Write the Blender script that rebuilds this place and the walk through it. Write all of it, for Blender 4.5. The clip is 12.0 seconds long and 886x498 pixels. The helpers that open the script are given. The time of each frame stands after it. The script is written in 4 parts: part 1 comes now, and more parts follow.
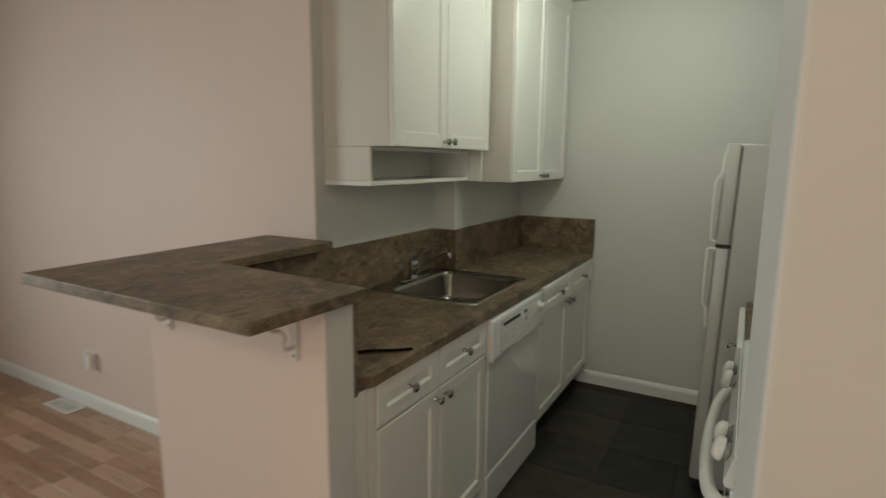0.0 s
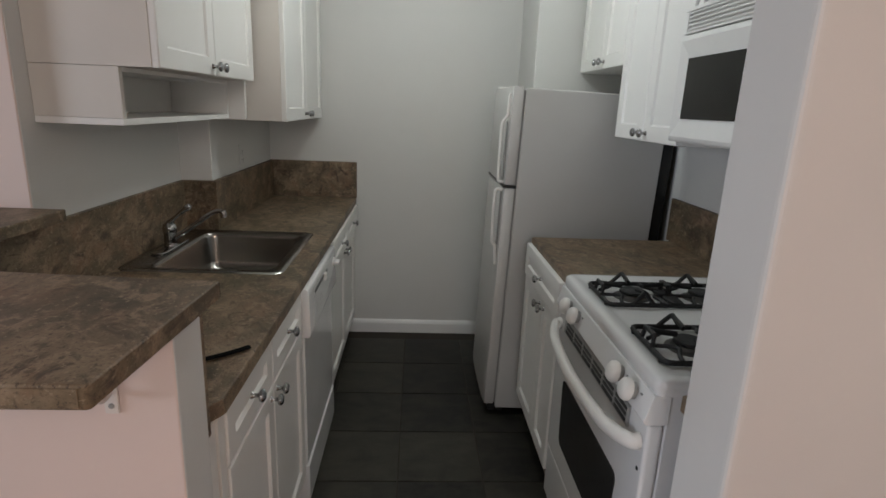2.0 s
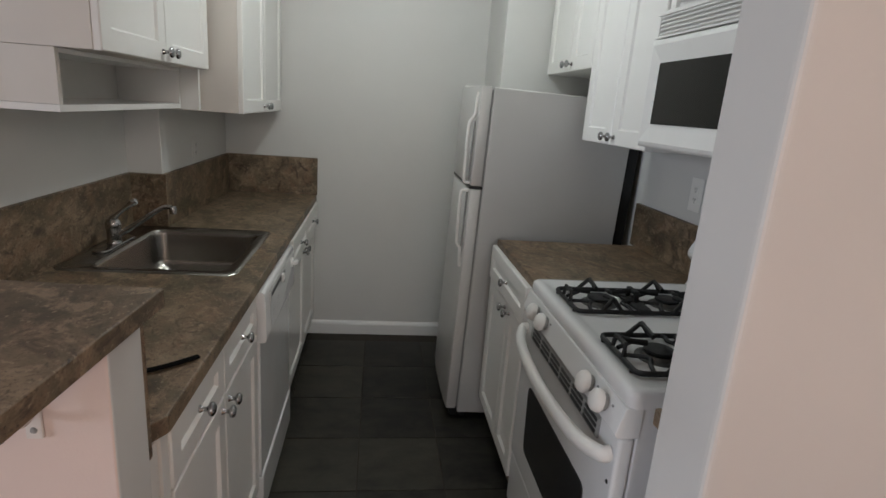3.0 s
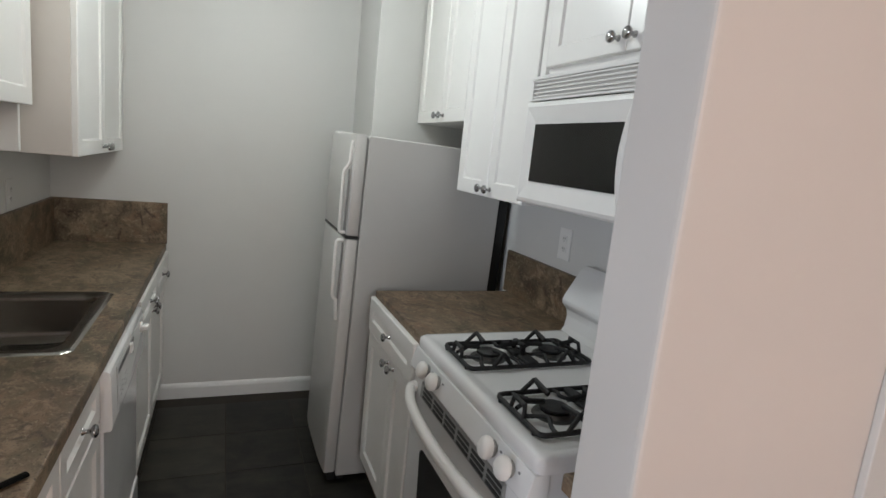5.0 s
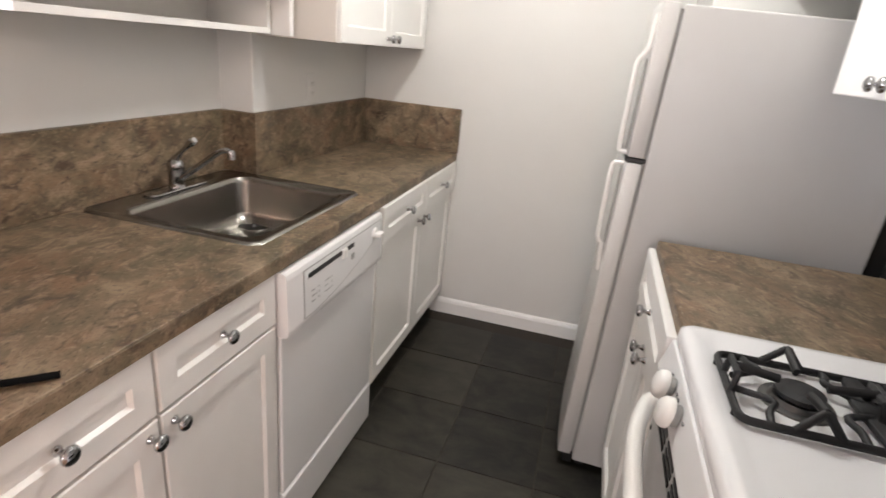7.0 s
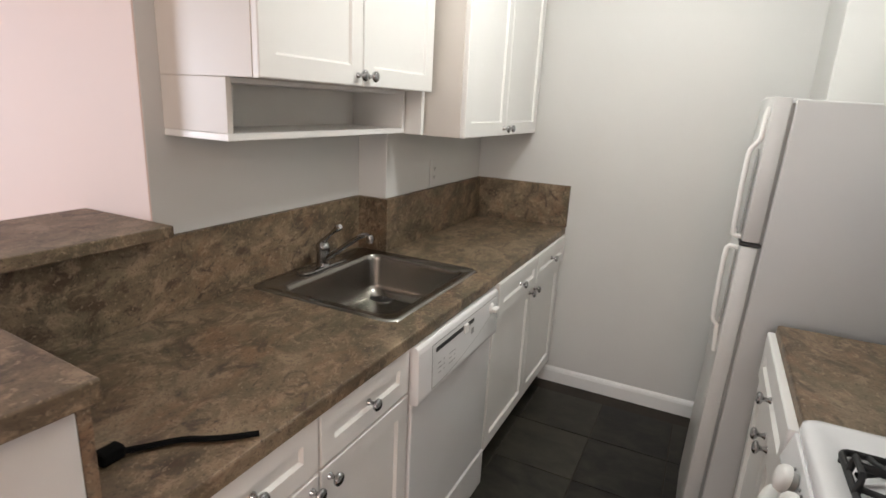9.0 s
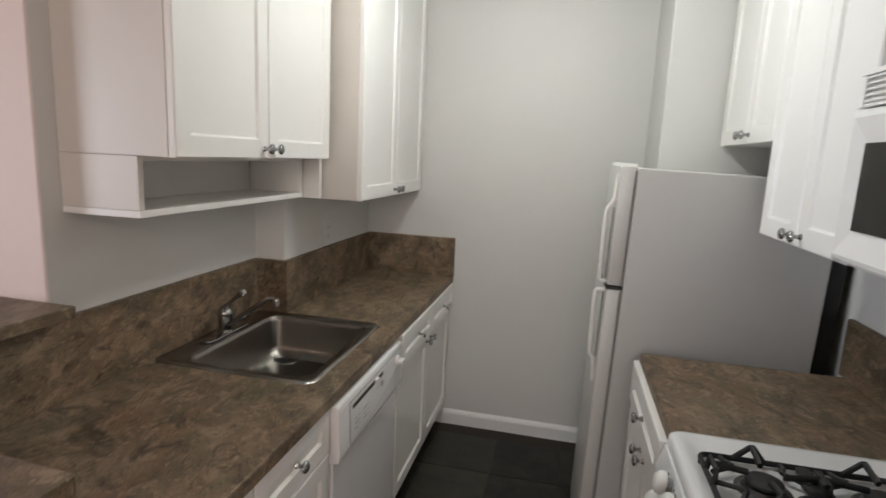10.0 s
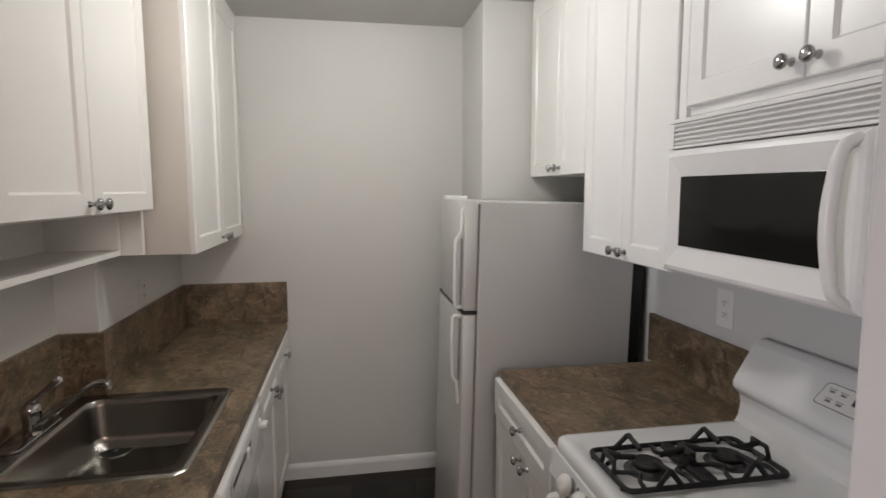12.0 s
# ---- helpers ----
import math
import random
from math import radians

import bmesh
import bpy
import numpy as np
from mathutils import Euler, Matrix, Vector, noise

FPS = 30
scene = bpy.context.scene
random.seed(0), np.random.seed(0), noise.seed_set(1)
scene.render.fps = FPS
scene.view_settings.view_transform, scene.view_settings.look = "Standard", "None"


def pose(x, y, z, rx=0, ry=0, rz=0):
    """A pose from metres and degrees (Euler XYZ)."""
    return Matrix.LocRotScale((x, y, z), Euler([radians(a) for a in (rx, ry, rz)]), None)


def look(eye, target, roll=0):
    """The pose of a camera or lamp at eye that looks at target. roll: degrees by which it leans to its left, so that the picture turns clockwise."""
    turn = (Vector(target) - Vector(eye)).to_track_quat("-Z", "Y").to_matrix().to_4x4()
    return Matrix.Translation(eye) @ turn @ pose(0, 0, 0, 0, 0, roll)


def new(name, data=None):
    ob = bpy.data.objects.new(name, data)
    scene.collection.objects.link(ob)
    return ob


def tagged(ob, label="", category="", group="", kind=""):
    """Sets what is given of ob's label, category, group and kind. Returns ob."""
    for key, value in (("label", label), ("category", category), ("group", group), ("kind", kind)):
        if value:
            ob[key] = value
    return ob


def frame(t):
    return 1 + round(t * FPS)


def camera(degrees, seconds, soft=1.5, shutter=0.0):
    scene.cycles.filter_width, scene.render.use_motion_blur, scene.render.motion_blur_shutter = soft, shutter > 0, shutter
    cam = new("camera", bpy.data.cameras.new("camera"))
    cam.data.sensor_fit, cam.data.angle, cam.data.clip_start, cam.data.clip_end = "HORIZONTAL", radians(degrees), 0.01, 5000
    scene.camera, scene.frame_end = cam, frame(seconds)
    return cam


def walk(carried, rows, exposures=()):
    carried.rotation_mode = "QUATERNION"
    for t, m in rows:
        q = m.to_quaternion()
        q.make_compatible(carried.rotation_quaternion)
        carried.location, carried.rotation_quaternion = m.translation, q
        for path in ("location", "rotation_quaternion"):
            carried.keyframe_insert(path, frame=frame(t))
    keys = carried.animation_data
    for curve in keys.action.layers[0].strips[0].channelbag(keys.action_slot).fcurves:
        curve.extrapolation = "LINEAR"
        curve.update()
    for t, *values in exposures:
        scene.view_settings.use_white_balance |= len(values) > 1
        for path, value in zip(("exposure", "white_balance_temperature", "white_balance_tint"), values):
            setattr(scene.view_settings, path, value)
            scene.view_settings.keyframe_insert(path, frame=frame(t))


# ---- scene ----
cam = camera(78.5, 12.0, shutter=0.55)

PATH = [
    (0, (1.539, -1.084, 1.461), (0.573, 0.638, 1.14), 0.5),
    (0.5, (1.388, -0.881, 1.438), (0.636, 0.936, 1.075), 1.0),
    (1, (1.225, -0.85, 1.424), (0.733, 1.041, 0.995), 1.6),
    (1.5, (1.051, -0.891, 1.435), (0.983, 1.049, 0.954), 1.5),
    (2, (1.033, -0.907, 1.447), (1.143, 1.024, 0.938), 2.4),
    (2.5, (1.037, -0.869, 1.441), (1.205, 1.06, 0.941), 2.7),
    (2.7, (1.021, -0.846, 1.44), (1.238, 1.076, 0.93), 3.7),
    (4.3, (1.019, -0.83, 1.482), (1.412, 1.086, 1.062), 3.0),
    (4.5, (1.0, -0.815, 1.483), (1.497, 1.089, 1.126), 3.7),
    (5, (0.952, -0.74, 1.489), (1.704, 1.082, 1.152), 5.9),
    (5.5, (1.047, -0.676, 1.467), (1.496, 1.245, 1.133), 3.2),
    (6, (1.245, -0.434, 1.451), (1.312, 1.532, 1.091), 4.1),
    (6.5, (1.263, -0.304, 1.383), (1.053, 1.599, 0.808), 4.5),
    (7, (1.337, -0.198, 1.37), (0.872, 1.619, 0.676), 5.6),
    (7.5, (1.366, -0.204, 1.379), (0.604, 1.528, 0.731), 4.4),
    (7.7, (1.332, -0.212, 1.395), (0.468, 1.482, 0.776), 4.2),
    (9.3, (1.315, -0.403, 1.484), (0.516, 1.372, 1.024), 1.9),
    (9.5, (1.303, -0.45, 1.487), (0.618, 1.383, 1.077), 1.8),
    (10, (1.267, -0.493, 1.55), (0.84, 1.431, 1.211), 2.7),
    (10.5, (1.172, -0.45, 1.554), (0.988, 1.524, 1.296), 0.7),
    (11, (1.018, -0.474, 1.574), (1.24, 1.5, 1.342), -0.2),
    (11.5, (0.966, -0.502, 1.582), (1.419, 1.436, 1.387), -0.0),
    (12, (1.004, -0.5, 1.579), (1.347, 1.459, 1.365), -0.1),
]
EXPOSURES = [
    (0.0, -1.0, 7250, -9), (0.4, -0.74, 6320, 0), (1.0, -0.82, 6400, 4), (2.5, -0.86, 6340, 5), (4.5, -0.49, 6320, 5), (5.0, -0.54, 6320, 5), (5.5, -0.56, 6350, 7),
    (6.0, -0.42, 6500, 9), (6.5, 0.08, 6600, 12), (7.0, 0.56, 6780, 13), (7.7, 0.56, 6720, 14), (9.5, -0.14, 6680, 8), (10.5, -0.48, 6540, 9), (11.2, -0.5, 6560, 10), (12.0, -0.62, 6800, 12),
]
walk(cam, [(t, look(eye, target, roll)) for t, eye, target, roll in PATH], EXPOSURES)

# ---- world, lamps ----
world = bpy.data.worlds.new("world")
scene.world = world
world.use_nodes = True
_sky = world.node_tree.nodes.new("ShaderNodeTexSky")
_sky.sky_type, _sky.sun_disc = "NISHITA", False
_sky.sun_elevation, _sky.sun_rotation = radians(35), radians(200)
_bg = world.node_tree.nodes["Background"]
_bg.inputs["Strength"].default_value = 0.1
world.node_tree.links.new(_sky.outputs[0], _bg.inputs["Color"])


def area_lamp(name, m, power, color, sx, sy=0.0):
    data = bpy.data.lights.new(name, "AREA")
    data.energy, data.color = power, color
    data.shape = "RECTANGLE" if sy else "DISK"
    data.size = sx
    if sy:
        data.size_y = sy
    ob = new(name, data)
    ob.matrix_world = m
    return ob


def globe_lamp(name, place, power, color, radius):
    data = bpy.data.lights.new(name, "POINT")
    data.energy, data.color, data.shadow_soft_size = power, color, radius
    ob = new(name, data)
    ob.location = place
    return ob


globe_lamp("kitchen_ceiling_lamp", (1.08, 1.35, 2.31), 27.5, (0.935, 0.97, 0.965), 0.09)
area_lamp("unseen_window_lamp", look((-3.93, -2.0, 1.5), (1.6, -0.05, 0.6)), 56, (0.82, 0.86, 1.0), 1.6, 1.4).data.spread = radians(105)
# pinkish fill lamp at the back wall, added to lift counter and partition
area_lamp("unseen_window_lamp", look((1.0, -4.12, 1.5), (0.9, 0, 1.2)), 40, (0.93, 0.88, 0.90), 1.1, 1.4)
globe_lamp("living_ceiling_lamp", (1.7, -2.1, 2.24), 42, (1.0, 0.75, 0.62), 0.10)


# ---- materials ----
def node_mat(name):
    mat = bpy.data.materials.new(name)
    mat.use_nodes = True
    nt = mat.node_tree
    return mat, nt, nt.nodes["Principled BSDF"]


def add(nt, kind, **values):
    n = nt.nodes.new(kind)
    for k, v in values.items():
        n.inputs[k].default_value = v
    return n


def ramp(nt, stops):
    n = nt.nodes.new("ShaderNodeValToRGB")
    el = n.color_ramp.elements
    while len(el) < len(stops):
        el.new(0.5)
    for e, (p, c) in zip(el, stops):
        e.position, e.color = p, (*c, 1)
    return n


def paint(name, color, rough, spread=0.06, scale=3.0, grain=220.0, bump=0.04, coat=0.0, metal=0.0):
    """Painted or moulded surface: broad stains, fine grain, light relief."""
    mat, nt, b = node_mat(name)
    tc = nt.nodes.new("ShaderNodeTexCoord")
    big = add(nt, "ShaderNodeTexNoise", Scale=scale, Detail=5.0, Roughness=0.6)
    fine = add(nt, "ShaderNodeTexNoise", Scale=grain, Detail=3.0)
    nt.links.new(tc.outputs["Object"], big.inputs["Vector"])
    nt.links.new(tc.outputs["Object"], fine.inputs["Vector"])
    lo = tuple(c * (1 - spread) for c in color)
    hi = tuple(min(1, c * (1 + spread * 0.6)) for c in color)
    r = ramp(nt, [(0.3, lo), (0.7, hi)])
    nt.links.new(big.outputs["Fac"], r.inputs["Fac"])
    nt.links.new(r.outputs["Color"], b.inputs["Base Color"])
    mr = add(nt, "ShaderNodeMapRange", **{"To Min": max(0.02, rough - 0.06), "To Max": min(1, rough + 0.08)})
    nt.links.new(big.outputs["Fac"], mr.inputs["Value"])
    nt.links.new(mr.outputs["Result"], b.inputs["Roughness"])
    if bump:
        bp = add(nt, "ShaderNodeBump", Strength=bump, Distance=0.002)
        nt.links.new(fine.outputs["Fac"], bp.inputs["Height"])
        nt.links.new(bp.outputs["Normal"], b.inputs["Normal"])
    b.inputs["Coat Weight"].default_value = coat
    b.inputs["Metallic"].default_value = metal
    return mat


def laminate():
    """Printed stone: soft tan and grey-brown clouds, smudged streaks, dark flecks and fine speckle."""
    mat, nt, b = node_mat("brown_stone_laminate")
    tc = nt.nodes.new("ShaderNodeTexCoord")

    def noise_at(scale, stretch, turn, detail, rough, warp):
        mp = nt.nodes.new("ShaderNodeMapping")
        mp.vector_type = "TEXTURE"
        mp.inputs["Scale"].default_value = stretch
        mp.inputs["Rotation"].default_value = (radians(12), radians(14), radians(turn))
        nt.links.new(tc.outputs["Object"], mp.inputs["Vector"])
        n = add(nt, "ShaderNodeTexNoise", Scale=scale, Detail=detail, Roughness=rough, Distortion=warp)
        nt.links.new(mp.outputs["Vector"], n.inputs["Vector"])
        return n.outputs["Fac"]

    def layer(under, over, fac):
        m = nt.nodes.new("ShaderNodeMix")
        m.data_type = "RGBA"
        nt.links.new(fac, m.inputs[0])
        nt.links.new(under, m.inputs[6])
        nt.links.new(over, m.inputs[7])
        return m.outputs[2]

    def tone(fac, stops):
        r = ramp(nt, stops)
        nt.links.new(fac, r.inputs["Fac"])
        return r.outputs["Color"]

    def flat(color):
        rgb = nt.nodes.new("ShaderNodeRGB")
        rgb.outputs[0].default_value = (*color, 1)
        return rgb.outputs[0]

    def spots(fac, lo, hi, top):
        return tone(fac, [(lo, (0, 0, 0)), (hi, (top, top, top))])

    cloud = noise_at(7.0, (0.9, 1.35, 0.9), 12, 9.0, 0.66, 0.7)
    base = tone(cloud, [(0.34, (0.066, 0.050, 0.029)), (0.45, (0.134, 0.097, 0.059)), (0.54, (0.198, 0.143, 0.090)), (0.66, (0.292, 0.220, 0.145))])
    rust = noise_at(6.0, (0.8, 1.8, 0.8), 16, 8.0, 0.70, 1.1)
    base = layer(base, flat((0.205, 0.118, 0.066)), spots(rust, 0.50, 0.64, 0.72))
    olive = noise_at(3.6, (0.9, 1.5, 0.9), 8, 8.0, 0.68, 0.9)
    base = layer(base, flat((0.070, 0.062, 0.033)), spots(olive, 0.50, 0.65, 0.60))
    pale = noise_at(17.0, (0.9, 1.3, 0.9), 14, 9.0, 0.70, 0.7)
    base = layer(base, flat((0.335, 0.245, 0.165)), spots(pale, 0.52, 0.62, 0.70))
    smudge = noise_at(10.5, (0.85, 1.4, 0.85), 15, 9.0, 0.70, 1.2)
    base = layer(base, flat((0.062, 0.037, 0.022)), spots(smudge, 0.53, 0.62, 0.85))
    fleck = noise_at(36.0, (0.9, 1.3, 0.9), 18, 8.0, 0.70, 0.6)
    base = layer(base, flat((0.036, 0.023, 0.014)), spots(fleck, 0.58, 0.65, 0.66))
    grit = noise_at(105.0, (0.9, 1.4, 0.9), 22, 4.0, 0.6, 0.3)
    base = layer(base, flat((0.030, 0.019, 0.012)), spots(grit, 0.615, 0.675, 0.70))
    base = layer(flat((0.34, 0.262, 0.182)), base, tone(grit, [(0.34, (0.35, 0.35, 0.35)), (0.40, (1, 1, 1))]))
    speck = noise_at(230.0, (1, 1.3, 1), 0, 2.0, 0.5, 0.0)
    base = layer(base, flat((0.050, 0.034, 0.022)), spots(speck, 0.57, 0.70, 0.55))
    nt.links.new(base, b.inputs["Base Color"])
    mr = add(nt, "ShaderNodeMapRange", **{"To Min": 0.40, "To Max": 0.54})
    nt.links.new(cloud, mr.inputs["Value"])
    nt.links.new(mr.outputs["Result"], b.inputs["Roughness"])
    bp = add(nt, "ShaderNodeBump", Strength=0.05, Distance=0.001)
    nt.links.new(speck, bp.inputs["Height"])
    nt.links.new(bp.outputs["Normal"], b.inputs["Normal"])
    return mat


def steel(name, color, rough, brush=(2.0, 120.0, 2.0), bump=0.03, spread=0.25):
    mat, nt, b = node_mat(name)
    tc = nt.nodes.new("ShaderNodeTexCoord")
    mp = nt.nodes.new("ShaderNodeMapping")
    mp.inputs["Scale"].default_value = brush
    nt.links.new(tc.outputs["Object"], mp.inputs["Vector"])
    n = add(nt, "ShaderNodeTexNoise", Scale=14.0, Detail=5.0)
    nt.links.new(mp.outputs["Vector"], n.inputs["Vector"])
    mr = add(nt, "ShaderNodeMapRange", **{"To Min": rough * (1 - spread), "To Max": rough * (1 + spread)})
    nt.links.new(n.outputs["Fac"], mr.inputs["Value"])
    nt.links.new(mr.outputs["Result"], b.inputs["Roughness"])
    r = ramp(nt, [(0.3, tuple(c * (1 - 0.2 * spread) for c in color)), (0.7, color)])
    nt.links.new(n.outputs["Fac"], r.inputs["Fac"])
    nt.links.new(r.outputs["Color"], b.inputs["Base Color"])
    if bump:
        bp = add(nt, "ShaderNodeBump", Strength=bump, Distance=0.0005)
        nt.links.new(n.outputs["Fac"], bp.inputs["Height"])
        nt.links.new(bp.outputs["Normal"], b.inputs["Normal"])
    b.inputs["Metallic"].default_value = 1.0
    return mat


def floor_pieces(name, dark, light, rough, grain_scale, random_amount, stretch=(1, 1, 1)):
    """Tiles or planks: each piece its own shade, with grain inside it."""
    mat, nt, b = node_mat(name)
    info = nt.nodes.new("ShaderNodeObjectInfo")
    geo = nt.nodes.new("ShaderNodeNewGeometry")
    tc = nt.nodes.new("ShaderNodeTexCoord")
    mp = nt.nodes.new("ShaderNodeMapping")
    mp.inputs["Scale"].default_value = stretch
    nt.links.new(geo.outputs["Position"], mp.inputs["Vector"])
    both = nt.nodes.new("ShaderNodeMath")
    both.operation = "ADD"
    nt.links.new(info.outputs["Random"], both.inputs[0])
    nt.links.new(geo.outputs["Random Per Island"], both.inputs[1])
    wrap = nt.nodes.new("ShaderNodeMath")
    wrap.operation = "FRACT"
    nt.links.new(both.outputs[0], wrap.inputs[0])
    off = nt.nodes.new("ShaderNodeVectorMath")
    off.operation = "ADD"
    comb = nt.nodes.new("ShaderNodeCombineXYZ")
    ten = nt.nodes.new("ShaderNodeMath")
    ten.operation = "MULTIPLY"
    ten.inputs[1].default_value = 17.0
    nt.links.new(wrap.outputs[0], ten.inputs[0])
    nt.links.new(ten.outputs[0], comb.inputs[2])
    nt.links.new(mp.outputs["Vector"], off.inputs[0])
    nt.links.new(comb.outputs[0], off.inputs[1])
    n = add(nt, "ShaderNodeTexNoise", Scale=grain_scale, Detail=7.0, Roughness=0.65, Distortion=0.4)
    nt.links.new(off.outputs[0], n.inputs["Vector"])
    mixf = nt.nodes.new("ShaderNodeMix")
    mixf.inputs["Factor"].default_value = random_amount
    nt.links.new(n.outputs["Fac"], mixf.inputs[2])
    nt.links.new(wrap.outputs[0], mixf.inputs[3])
    r = ramp(nt, [(0.33, dark), (0.68, light)])
    nt.links.new(mixf.outputs[0], r.inputs["Fac"])
    nt.links.new(r.outputs["Color"], b.inputs["Base Color"])
    mr = add(nt, "ShaderNodeMapRange", **{"To Min": rough - 0.08, "To Max": rough + 0.12})
    nt.links.new(n.outputs["Fac"], mr.inputs["Value"])
    nt.links.new(mr.outputs["Result"], b.inputs["Roughness"])
    bp = add(nt, "ShaderNodeBump", Strength=0.25, Distance=0.001)
    nt.links.new(n.outputs["Fac"], bp.inputs["Height"])
    nt.links.new(bp.outputs["Normal"], b.inputs["Normal"])
    return mat


WALL = paint("kitchen_wall_paint", (0.66, 0.655, 0.635), 0.55, 0.03, 2.0, 260, 0.10)
PINK = paint("rosy_wall_paint", (0.74, 0.610, 0.560), 0.6, 0.03, 1.6, 260, 0.10)
WARM = paint("living_wall_paint", (0.72, 0.67, 0.63), 0.6, 0.03, 1.6, 260, 0.10)
# ceiling's lack of direct light is put into this darker colour
CEIL = paint("ceiling_paint_shaded", (0.54, 0.535, 0.52), 0.85, 0.03, 2.0, 120, 0.15)
TRIM = paint("white_trim_paint", (0.80, 0.80, 0.79), 0.35, 0.03, 4.0, 150, 0.03)
CAB = paint("white_cabinet_paint", (0.82, 0.805, 0.775), 0.30, 0.025, 4.0, 150, 0.03)
INNER = paint("cabinet_lining", (0.72, 0.70, 0.66), 0.5, 0.04, 4.0, 120, 0.03)
# side board colour; on near sides the tint also offsets bluish daylight
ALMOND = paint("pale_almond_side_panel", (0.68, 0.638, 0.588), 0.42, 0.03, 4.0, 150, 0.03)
# dark brown puts the shade of the gaps between fronts into the carcass
CARCASS = paint("carcass_gap_shade", (0.16, 0.12, 0.09), 0.6, 0.1, 6.0, 150, 0.05)
ENAMEL = paint("white_enamel", (0.80, 0.80, 0.80), 0.16, 0.02, 5.0, 90, 0.01, coat=0.3)
FRIDGE = paint("white_textured_steel", (0.575, 0.567, 0.55), 0.34, 0.03, 3.0, 420, 0.12)
PLASTIC = paint("white_plastic", (0.81, 0.80, 0.775), 0.32, 0.03, 8.0, 200, 0.02)
GREYPLASTIC = paint("grey_plastic", (0.30, 0.30, 0.29), 0.4, 0.06, 8.0, 200, 0.02)
DARK = paint("black_plastic", (0.012, 0.012, 0.012), 0.4, 0.2, 8.0, 200, 0.03)
IRON = paint("black_cast_iron", (0.013, 0.013, 0.0135), 0.55, 0.25, 30.0, 500, 0.25)
GLASSY = paint("dark_oven_glass", (0.008, 0.008, 0.007), 0.10, 0.1, 4.0, 100, 0.0)
GLASSY.node_tree.nodes["Principled BSDF"].inputs["Specular IOR Level"].default_value = 0.25
OVENGLASS = paint("smoked_oven_glass", (0.028, 0.028, 0.028), 0.16, 0.1, 4.0, 100, 0.0)
# shade of the recess under the cabinets, put into the board's colour
TOE = paint("toe_kick_painted_shade", (0.10, 0.095, 0.09), 0.6, 0.2, 6.0, 120, 0.05)
GROUT = paint("tile_grout", (0.034, 0.027, 0.020), 0.85, 0.25, 9.0, 300, 0.2)
WOODGAP = paint("floor_gap_fill", (0.10, 0.055, 0.03), 0.7, 0.2, 9.0, 300, 0.1)
INK = paint("grey_print", (0.22, 0.22, 0.22), 0.5, 0.1, 9.0, 100, 0.0)
STRAP = paint("black_woven_strap", (0.004, 0.004, 0.004), 0.9, 0.3, 20.0, 700, 0.4)
STRAP.node_tree.nodes["Principled BSDF"].inputs["Specular IOR Level"].default_value = 0.1
COUNTER = laminate()
CHROME = steel("polished_chrome", (0.42, 0.42, 0.425), 0.07, (1, 1, 1), 0.0)
STEEL = steel("brushed_stainless", (0.31, 0.295, 0.272), 0.25, (3, 40, 3), 0.02, 0.12)
ALU = steel("burner_aluminium", (0.16, 0.16, 0.155), 0.4, (1, 1, 1))
TILE = floor_pieces("dark_slate_tile", (0.0055, 0.0052, 0.0043), (0.046, 0.0425, 0.032), 0.46, 6.0, 0.22, (1.0, 1.6, 1.0))
TILE.node_tree.nodes["Principled BSDF"].inputs["Specular IOR Level"].default_value = 0.32
WOOD = floor_pieces("oak_floor_strip", (0.33, 0.19, 0.118), (0.56, 0.385, 0.27), 0.28, 7.0, 0.40, (1, 9, 1))


# ---- building helpers ----
def thing(name, base, label, category, group="", kind=""):
    ob = new(name)
    ob.location = base
    ob.empty_display_size = 0.05
    return tagged(ob, label, category, group, kind)


def part(name, bm, material, parent=None, label=""):
    """One mesh object out of a bmesh given in world metres, under a thing or a part."""
    base, o = Vector((0, 0, 0)), parent
    while o is not None:
        base += o.location
        o = o.parent
    bmesh.ops.translate(bm, verts=bm.verts, vec=-base)
    bmesh.ops.recalc_face_normals(bm, faces=bm.faces)
    me = bpy.data.meshes.new(name)
    bm.to_mesh(me)
    bm.free()
    me.materials.append(material)
    ob = new(name, me)
    ob.parent = parent
    if label:
        ob["label"] = label
    return ob


def smooth(ob, angle=35):
    for p in ob.data.polygons:
        p.use_smooth = True
    ob.data.set_sharp_from_angle(angle=radians(angle))
    return ob


def boxes(*specs, bevel=0.0, seg=2):
    """A bmesh of boxes, each (x0, x1, y0, y1, z0, z1), with bevelled edges."""
    bm = bmesh.new()
    for x0, x1, y0, y1, z0, z1 in specs:
        r = bmesh.ops.create_cube(bm, size=1)
        for v in r["verts"]:
            v.co = Vector(((x0 + x1) / 2 + v.co.x * (x1 - x0), (y0 + y1) / 2 + v.co.y * (y1 - y0), (z0 + z1) / 2 + v.co.z * (z1 - z0)))
    if bevel:
        bmesh.ops.bevel(bm, geom=list(bm.edges), offset=bevel, segments=seg, profile=0.5, affect="EDGES")
    return bm


def prism(points, z0, z1, bevel=0.0, seg=2):
    """A plate over a plan outline."""
    bm = bmesh.new()
    lo = [bm.verts.new((x, y, z0)) for x, y in points]
    hi = [bm.verts.new((x, y, z1)) for x, y in points]
    bm.faces.new(lo)
    bm.faces.new(hi)
    for i in range(len(points)):
        j = (i + 1) % len(points)
        bm.faces.new((lo[i], lo[j], hi[j], hi[i]))
    bmesh.ops.recalc_face_normals(bm, faces=bm.faces)
    if bevel:
        bmesh.ops.bevel(bm, geom=list(bm.edges), offset=bevel, segments=seg, profile=0.5, affect="EDGES")
    return bm


